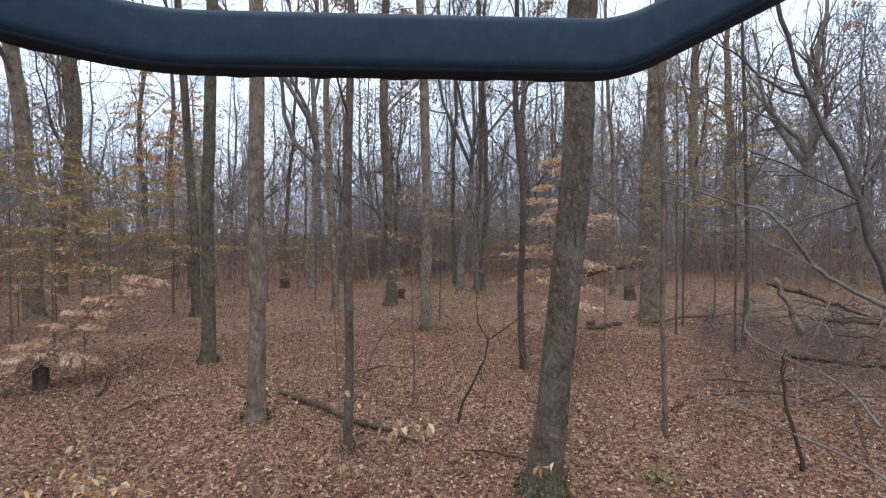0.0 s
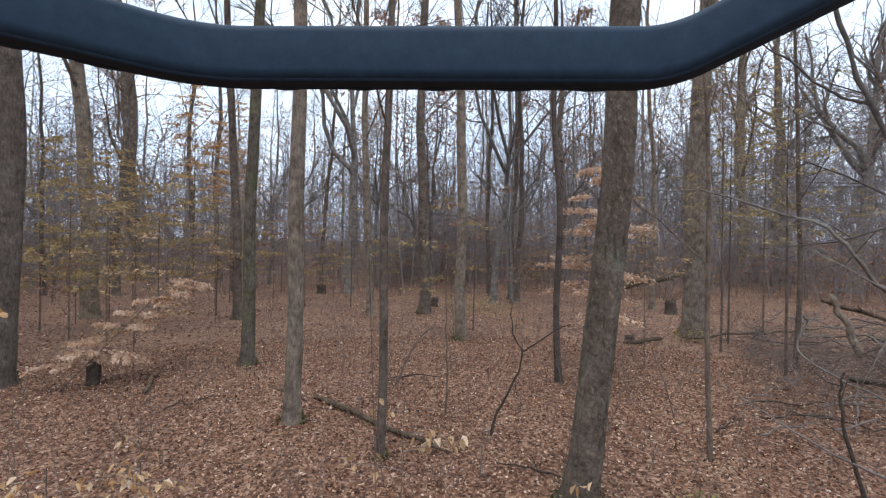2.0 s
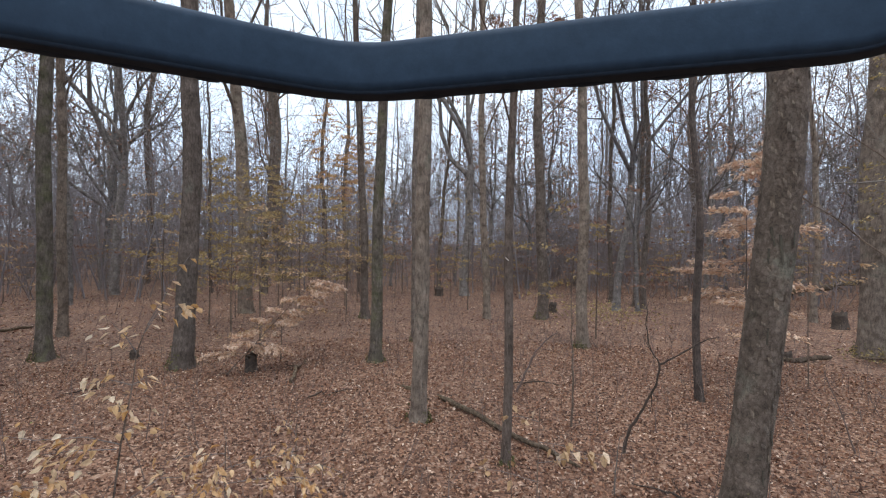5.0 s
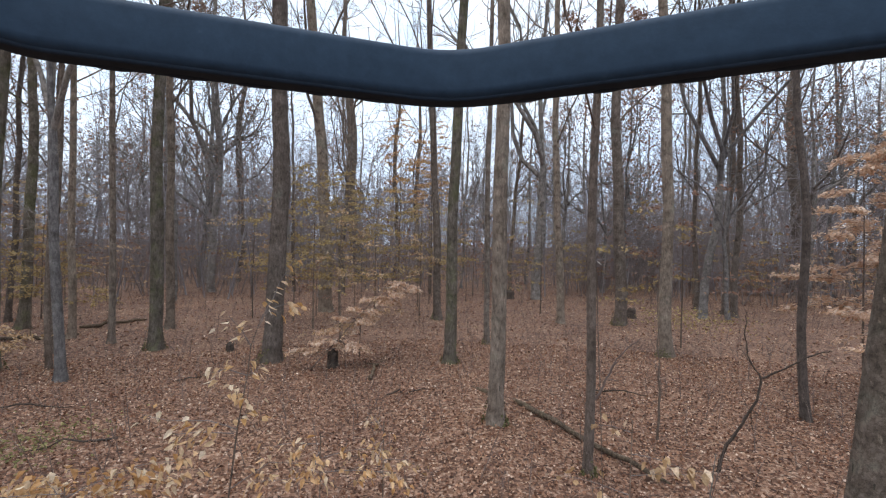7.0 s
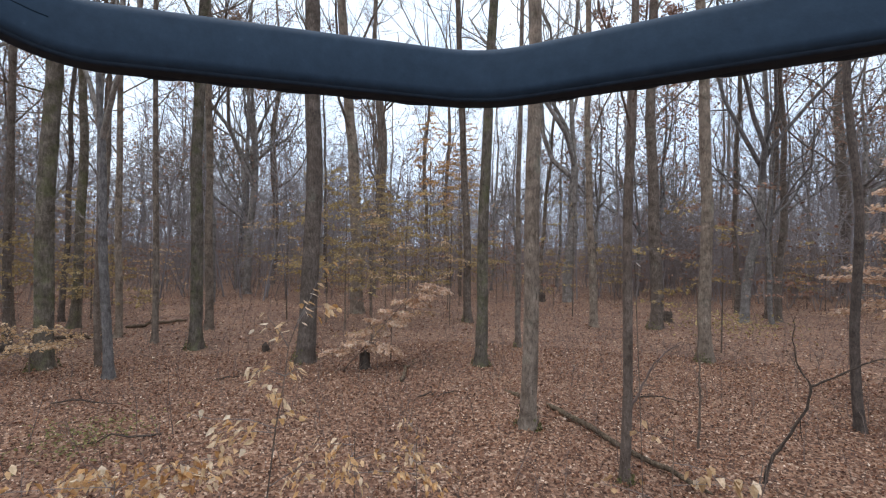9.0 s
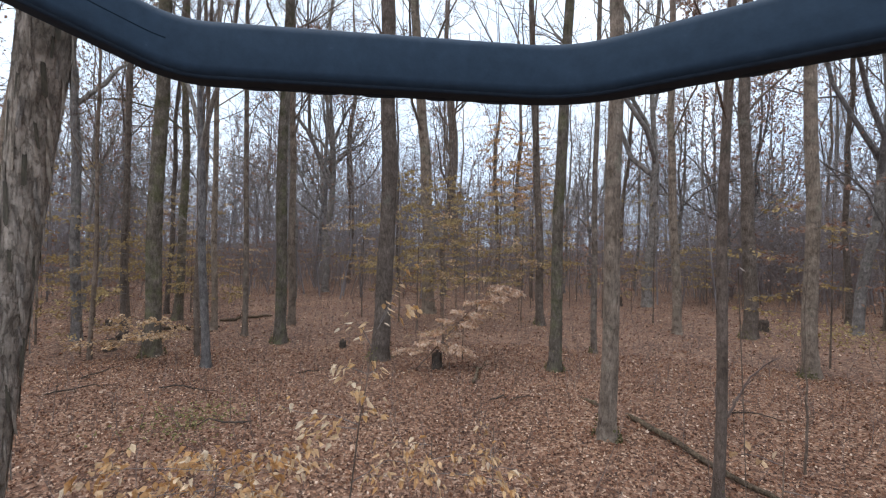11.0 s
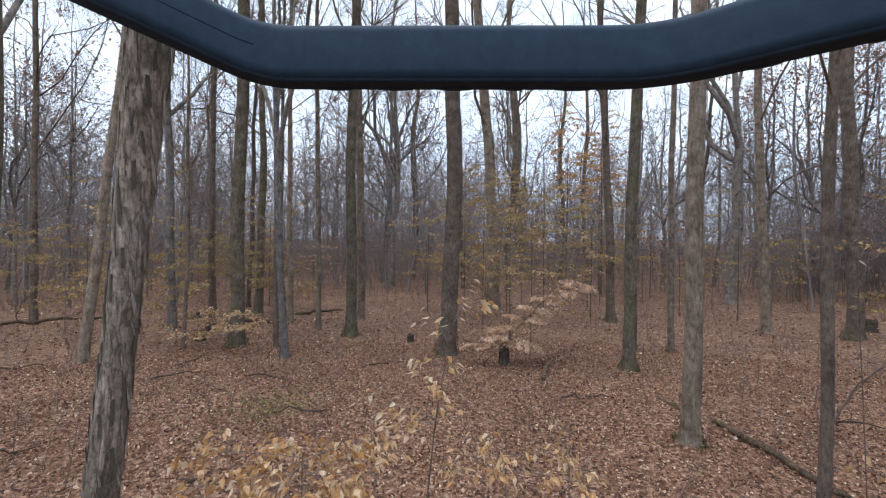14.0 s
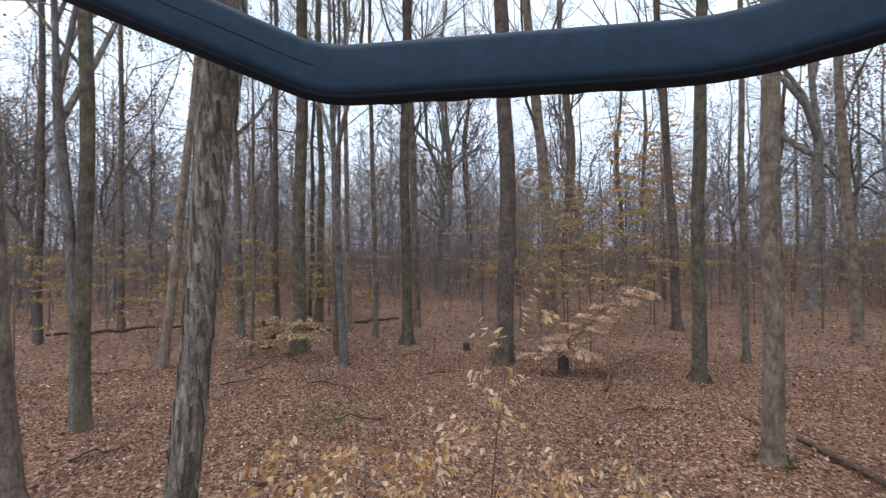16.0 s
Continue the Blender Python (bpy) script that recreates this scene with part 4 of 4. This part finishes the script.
for sx, sy, sh in ((-14.2, 22.0, 10.5), (-12.9, 23.4, 10.2), (-13.6, 24.5, 9.0)):
    sapling(sx, sy, sh, ring_of_tiers(sh, 30, 1.5, 0.55, 6), ORANGE, 0.11, r=0.05, label="young tree still holding orange autumn leaves", per=24, name="young_tree")

# scattered young beeches and low leafy growth deeper in the wood
sx, sy = sector(110, 12, 38, 1.6, -50, 108)
for i in range(len(sx)):
    if sx[i] > 0.14 * sy[i] and math.hypot(sx[i], sy[i]) < 27:  # bare floor on that side
        continue
    sh = float(rng.uniform(1.4, 5.2))
    pick = rng.random()
    mat, words = (BEECH, "young beech holding dry tan leaves") if pick < 0.32 else (YELLOW, "young beech with yellow leaves in tiers") if pick < 0.74 else (RUSSET, "young oak holding russet dead leaves") if pick < 0.93 else (ORANGE, "young tree with dull orange leaves")
    sapling(float(sx[i]), float(sy[i]), sh, ring_of_tiers(sh, 9, 0.3 + 0.38 * sh, 0.35, 6), mat, 0.1, r=0.008 + 0.004 * sh, label=words, per=12)

# ---- leaf litter ----
lx1, ly1 = sector(140000, 1.2, 12.5, 1.5)
lx2, ly2 = sector(34000, 11, 32, 1.3)
lx, ly = np.concatenate([lx1, lx2]), np.concatenate([ly1, ly2])
lsize = np.concatenate([rng.uniform(0.018, 0.042, len(lx1)) * np.where(rng.random(len(lx1)) < 0.1, 1.5, 1.0), rng.uniform(0.045, 0.085, len(lx2))])
litter = part("leaf_litter", leaf_mesh("leaf_litter", np.stack([lx, ly, ground_z(lx, ly) + rng.uniform(0.004, 0.04, len(lx))], -1), lsize, np.where(np.arange(len(lx)) < len(lx1), 0.5, 0.22), 0.34, 0.7), LITTER, None,
              "brown and tan fallen leaves lying loose", "stuff")
tagged(litter, category="leaf litter")

# ---- dead wood ----
def pole(name, a, b, r0, r1, mat, label, category, sag=0.0, bends=0.03, branches=0, sides=9, k=12):
    """A fallen trunk or branch between two places, with stubs."""
    a, b = np.array(a, float), np.array(b, float)
    base = new(name)
    base.location = a
    f = np.linspace(0, 1, k)[:, None]
    pts = (b - a) * f + rng.normal(0, bends, (k, 3)) * np.sin(f * np.pi) + np.array([0, 0, sag]) * np.sin(f * np.pi)
    rad = np.linspace(r0, r1, k)
    rads = rad[:, None] * (1 + rng.normal(0, 0.06, (k, sides)))
    rads[0] *= 0.6
    rads[-1] *= 0.4
    pts, rads = np.concatenate([pts[:1], pts, pts[-1:]]), np.concatenate([rads[:1] * 0.02, rads, rads[-1:] * 0.02])  # closed ends
    t = Tubes()
    t.add(pts, rads, sides)
    part("stem", t, mat, base)
    if branches:
        tb = Tubes()
        for _ in range(branches):
            i = rng.integers(1, k - 1)
            w = unit(unit(b - a) + rng.normal(0, 0.8, 3) + (0, 0, 0.3))
            grow(tb, pts[i + 1], w, np.linalg.norm(b - a) * rng.uniform(0.12, 0.3), rad[i] * 0.45, 1, 3, 0.0)
        part("brushwood", tb, mat, base, "broken side branches", "stuff")
    return tagged(base, label, category)


pole("fallen_log", (-2.50, 6.95, 0.08), (-0.28, 5.22, 0.05), 0.043, 0.026, LOG_BARK, "thin mossy fallen log on the leaf litter", "log", 0, 0.016)
pole("fallen_log", (-3.35, 7.3, 0.06), (-2.55, 6.75, 0.05), 0.04, 0.03, LOG_BARK, "short dark fallen log beside a tree", "log")
pole("fallen_log", (-5.2, 6.85, 0.05), (-5.75, 7.9, 0.05), 0.035, 0.02, LOG_BARK, "short mossy fallen log", "log", 0.03, 0.03, 3)
pole("fallen_log", (-14.9, 5.05, 0.12), (-14.3, 6.5, 0.08), 0.05, 0.035, LOG_BARK, "dark fallen log among trees", "log")
pole("fallen_log", (-15.4, 7.0, 0.1), (-15.3, 8.8, 0.12), 0.055, 0.04, LOG_BARK, "dark fallen log among trees", "log", 0, 0.03, 2)
pole("fallen_log", (-18.5, -1.5, 0.15), (-18.2, 2.4, 0.1), 0.055, 0.04, LOG_BARK, "dark fallen log among trees", "log", 0, 0.04, 3)
pole("fallen_log", (7.2, 24.0, 0.55), (11.6, 25.5, 1.35), 0.16, 0.1, LOG_BARK, "long leaning fallen log", "log", 0, 0.05, 3)
pole("fallen_log", (3.7, 11.9, 0.06), (4.9, 12.5, 0.1), 0.06, 0.05, LOG_BARK, "dark fallen log beside a thick tree", "log")
for ax, ay, bx, by in ((-9.55, 1.6, -9.6, 2.6), (-7.3, -0.4, -7.4, 0.2), (-12.4, -0.4, -12.1, 0.5), (-9.0, 3.0, -8.2, 3.6), (0.9, 4.9, 0.2, 5.2), (-6.3, 3.2, -6.9, 2.5), (-4.4, 6.2, -3.9, 6.7),
                       (4.1, 7.0, 5.2, 6.9), (-10.3, 2.2, -10.9, 3.0), (-5.6, 1.2, -5.0, 1.5), (3.2, 6.4, 3.9, 7.0), (-1.6, 8.2, -0.6, 8.4), (-8.3, 5.2, -7.9, 5.9)):
    pole("fallen_stick", (ax, ay, float(ground_z(ax, ay)) + 0.03), (bx, by, float(ground_z(bx, by)) + 0.03), 0.016, 0.006, ROTTEN, "dark dead stick lying on leaves", "stick", 0.02, 0.03, 2, 6, 8)


def stump(x, y, r, h, label="dark rotten tree stump in the leaf litter"):
    """A short broken stump with a jagged rim and root flare."""
    base = new("tree_stump")
    base.location = (x, y, float(ground_z(x, y)) - 0.03)
    sides = 14
    z = np.array([0, 0.12, 0.4, 0.75, 1.0]) * h
    a = np.arange(sides) * 2 * np.pi / sides
    rr = r * np.array([1.5, 1.15, 1.0, 0.95, 0.9])[:, None] * (1 + rng.normal(0, 0.08, (5, sides)))
    v = np.stack([rr * np.cos(a), rr * np.sin(a), np.repeat(z[:, None], sides, 1)], -1)
    v[4, :, 2] += rng.uniform(-0.16, 0.14, sides) * h
    v[3, :, 2] += rng.uniform(-0.08, 0.08, sides) * h
    inner = np.stack([rr[4] * 0.6 * np.cos(a), rr[4] * 0.6 * np.sin(a), np.full(sides, 0.6 * h)], -1)
    v = np.concatenate([v, inner[None]])
    i, j = np.meshgrid(np.arange(5), np.arange(sides), indexing="ij")
    q = np.stack([i * sides + j, i * sides + (j + 1) % sides, (i + 1) * sides + (j + 1) % sides, (i + 1) * sides + j], -1).reshape(-1, 4)
    wall = part("stump_wall", mesh_of("stump_wall", v.reshape(-1, 3), q), ROTTEN, base)
    bm = bmesh.new()
    bmesh.ops.create_circle(bm, cap_ends=True, segments=10, radius=r * 0.75)
    core = part("stump_core", bm, ROTTEN, wall)
    core.location = (0, 0, 0.58 * h)
    return tagged(base, label, "stump")


stump(-6.57, 7.45, 0.11, 0.36)
stump(7.35, 18.03, 0.2, 0.55)
stump(-13.17, 3.42, 0.12, 0.3)
stump(-9.67, 7.44, 0.09, 0.22)
stump(-8.18, 23.7, 0.22, 0.5)
stump(-1.7, 18.6, 0.15, 0.42)
stump(3.9, 12.1, 0.12, 0.25)
stump(-14.2, 3.9, 0.1, 0.22)
stump(-17.0, 4.4, 0.1, 0.22)


def crooked(name, pts, r0, r1, mat, label, category, twigs=0, sides=7):
    """A bent stem or hanging dead branch led through a few bends, smoothed, with side twigs."""
    p = np.array(pts, float)
    base = new(name)
    base.location = p[0]
    p = p - p[0]
    for _ in range(2):  # corner cutting
        mid = np.stack([0.75 * p[:-1] + 0.25 * p[1:], 0.25 * p[:-1] + 0.75 * p[1:]], 1).reshape(-1, 3)
        p = np.concatenate([p[:1], mid, p[-1:]])
    p[1:-1] += rng.normal(0, 0.35 * r0, (len(p) - 2, 3))
    rad = np.linspace(r0, r1, len(p)) * (1 + 0.12 * rng.normal(0, 1, len(p)).clip(-1.5, 1.5))
    t = Tubes()
    t.add(p, rad[:, None] * (1 + rng.normal(0, 0.08, (len(p), sides))), sides)
    part("stem", t, mat, base)
    if twigs:
        tb = Tubes()
        for _ in range(twigs):
            i = rng.integers(len(p) // 3, len(p) - 1)
            grow(tb, p[i], unit(unit(p[i + 1] - p[i]) + rng.normal(0, 0.7, 3)), np.linalg.norm(p[-1]) * rng.uniform(0.1, 0.25), rad[i] * 0.5, 2, 3, 0.1)
        part("spray", tb, mat, base, "thin side twigs", "stuff")
    return tagged(base, label, category)


crooked("crooked_sapling", [(0.18, 5.88, 0), (0.28, 5.88, 0.36), (0.49, 5.86, 0.7), (0.60, 5.86, 1.1), (0.47, 5.87, 1.22), (0.42, 5.87, 1.5), (0.44, 5.9, 1.78)], 0.021, 0.003, ROTTEN,
        "thin dark crooked sapling with a kinked stem", "sapling", 5)
crooked("crooked_branch", [(0.57, 5.86, 1.08), (0.77, 5.83, 1.22), (0.98, 5.8, 1.4), (1.15, 5.8, 1.45)], 0.012, 0.004, ROTTEN, "thin dark side branch of a crooked sapling", "branch", 3)
crooked("broken_sapling", [(3.68, 4.62, -0.03), (3.57, 4.7, 0.53), (3.5, 4.75, 1.0), (3.54, 4.73, 1.22)], 0.022, 0.008, ROTTEN, "thin dark broken sapling", "sapling", 3)
crooked("leaning_tree", [(5.3, 4.6, -0.05), (4.95, 4.95, 1.4), (4.76, 5.13, 2.49), (4.59, 5.29, 3.26), (4.35, 5.48, 4.05), (4.15, 5.62, 4.9), (4.05, 5.7, 6.0), (3.9, 5.9, 7.5)], 0.04, 0.016, DARK_STEM,
        "leaning dark bare tree with side branches", "tree", 9)
crooked("dead_branch", [(4.35, 5.48, 4.05), (4.2, 5.6, 4.15), (4.01, 5.74, 4.33), (3.75, 5.9, 4.75), (3.5, 6.1, 5.0), (3.2, 6.3, 5.6)], 0.02, 0.007, DARK_STEM, "dark bare branch reaching up from a leaning tree", "branch", 8)
crooked("dead_branch", [(6.6, 5.2, 0.3), (5.6, 5.0, 1.2), (4.63, 4.98, 1.72), (4.21, 4.96, 1.88), (3.85, 4.9, 2.2), (3.56, 4.87, 2.6), (3.11, 5.13, 2.83), (2.55, 5.45, 3.07), (2.1, 5.7, 3.1)], 0.034, 0.005, PALE_WOOD,
        "long arching bleached dead branch", "branch", 12)
crooked("dead_branch", [(4.41, 4.6, 0.45), (4.41, 4.9, 0.71), (4.48, 5.38, 0.77), (4.56, 6.07, 0.77), (4.68, 7.09, 0.88), (4.75, 7.2, 1.15), (4.98, 7.25, 1.36), (5.23, 7.32, 1.58)], 0.016, 0.009, PALE_WOOD,
        "bent bleached dead branch over the leaves", "branch", 6)
crooked("dead_branch", [(3.7, 3.4, 0.3), (3.61, 4.01, 0.42), (3.57, 5.06, 0.33), (3.65, 6.2, 0.34), (3.7, 8.2, 0.4)], 0.018, 0.006, TWIG, "long thin grey dead branch over the leaves", "branch", 5)

crooked("bare_seedling", [(-1.4, 7.82, -0.03), (-1.3, 7.82, 0.2), (-1.12, 7.8, 0.62), (-0.95, 7.78, 0.9), (-0.72, 7.78, 1.05)], 0.026, 0.005, RED_TWIG, "thin reddish bare seedling with side twigs", "sapling", 7)
crooked("bare_seedling", [(-1.42, 7.84, -0.03), (-1.52, 7.84, 0.3), (-1.48, 7.86, 0.62)], 0.014, 0.004, RED_TWIG, "thin reddish bare seedling with side twigs", "sapling", 5)
crooked("bare_seedling", [(-0.44, 6.61, -0.03), (-0.42, 6.6, 0.7), (-0.46, 6.62, 1.5), (-0.43, 6.6, 2.3)], 0.016, 0.004, BARK["slim"], "slender straight bare seedling", "sapling", 5)
crooked("bare_seedling", [(2.86, 6.9, -0.03), (2.75, 6.9, 0.4), (2.55, 6.95, 0.95)], 0.012, 0.003, RED_TWIG, "thin reddish bare seedling with side twigs", "sapling", 5)
crooked("bare_seedling", [(1.75, 6.2, -0.03), (1.7, 6.2, 0.3), (1.62, 6.2, 0.75)], 0.01, 0.003, TWIG, "thin grey bare seedling", "sapling", 4)
crooked("bare_seedling", [(0.05, 4.9, -0.02), (0.06, 4.9, 0.3), (0.1, 4.92, 0.55)], 0.008, 0.003, PALE_WOOD, "pale dead seedling in the leaves", "sapling", 3)

# fallen treetop of dead branches
for k in range(34):
    a = rng.uniform(-2.6, 0.9)
    px, py = 8.6 + rng.normal(0, 1.1), 11.0 + rng.normal(0, 1.3)
    l = rng.uniform(0.9, 2.8)
    qx, qy = px + l * math.cos(a), py + l * math.sin(a)
    pole("dead_branch", (px, py, rng.uniform(0.05, 0.85)), (qx, qy, rng.uniform(0.02, 0.6)), rng.uniform(0.012, 0.03), 0.007, (PALE_WOOD, DARK_STEM, TWIG, DARK_STEM)[k % 4],
         "dead branch in a tangle of fallen wood", "branch", rng.uniform(-0.1, 0.25), 0.06, 4, 6, 9)
for k in range(16):
    a = rng.uniform(-0.7, 1.4)
    px, py = 5.0 + rng.normal(0, 0.7), 6.6 + rng.normal(0, 1.2)
    l = rng.uniform(0.7, 2.0)
    qx, qy = px + l * math.cos(a), py + l * math.sin(a)
    pole("dead_branch", (px, py, float(ground_z(px, py)) + rng.uniform(0.02, 0.12)), (qx, qy, float(ground_z(qx, qy)) + rng.uniform(0.03, 0.4)), rng.uniform(0.008, 0.017), 0.004, (TWIG, ROTTEN, PALE_WOOD)[k % 3],
         "thin dead branch lying on the leaves", "branch", rng.uniform(0, 0.1), 0.05, 4, 6, 9)
pole("fallen_log", (7.6, 10.5, 1.5), (8.05, 10.25, 0.2), 0.06, 0.085, BARK["grey"], "lichen-grey broken log leaning in fallen branches", "log", 0, 0.02)
pole("fallen_log", (7.9, 11.2, 1.3), (9.2, 9.9, 0.7), 0.05, 0.035, LOG_BARK, "brown fallen log in a tangle of branches", "log", 0, 0.03, 3)
pole("fallen_log", (8.3, 10.3, 0.6), (10.6, 10.0, 0.4), 0.055, 0.04, LOG_BARK, "dark fallen log in a tangle of branches", "log", 0, 0.03, 3)
pole("fallen_log", (5.4, 12.6, 0.1), (9.8, 13.6, 0.3), 0.035, 0.02, LOG_BARK, "thin dark fallen log", "log", 0, 0.05, 4)
pole("fallen_log", (6.3, 8.3, 0.25), (7.9, 7.7, 0.15), 0.06, 0.05, ROTTEN, "dark rotten log under dead branches", "log", 0, 0.02, 2)
tangle = Tubes()
for k in range(1500):
    px, py = 7.0 + rng.normal(0, 1.9), 9.8 + rng.normal(0, 2.3)
    if px - 0.45 * py < 1.2:
        continue
    d = unit(np.array([rng.normal(0, 1), rng.normal(0, 1), rng.uniform(0.05, 0.9)]))
    p = np.array([px, py, float(ground_z(px, py)) + rng.uniform(0, 0.25)])
    l = rng.uniform(0.3, 1.1)
    m = p + d * l * 0.5
    tangle.add([p, m, m + unit(d + rng.normal(0, 0.3, 3) - (0, 0, 0.4)) * l * 0.5], (0.006, 0.0045, 0.002), 3)
    tangle.add([m, m + unit(d + rng.normal(0, 0.8, 3)) * l * 0.4], (0.0035, 0.0015), 3)
tagged(part("brush_tangle", tangle, RED_TWIG, None, "low tangle of dead twigs on the leaves", "stuff"), category="undergrowth")


def low_plants(x, y, spread, n, mat, size, label, tall=0.08):
    px, py = rng.normal(x, spread, n), rng.normal(y, spread, n)
    ob = part("low_greenery", leaf_mesh("low_greenery", np.stack([px, py, ground_z(px, py) + rng.uniform(0.01, tall, n)], -1), np.full(n, size), 0.5), mat, None, label, "stuff")
    tagged(ob, category="plants")


low_plants(-7.1, 2.75, 0.42, 330, GREEN, 0.05, "small patch of low green plants")
low_plants(2.12, 4.45, 0.12, 60, GREEN, 0.06, "small green plant in the leaves")
low_plants(0.2, 17.6, 1.0, 420, OLIVE, 0.09, "yellowing low plants on the forest floor", 0.6)
low_plants(5.9, 13.0, 0.3, 140, OLIVE, 0.07, "moss and low plants at the foot of a tree", 0.3)
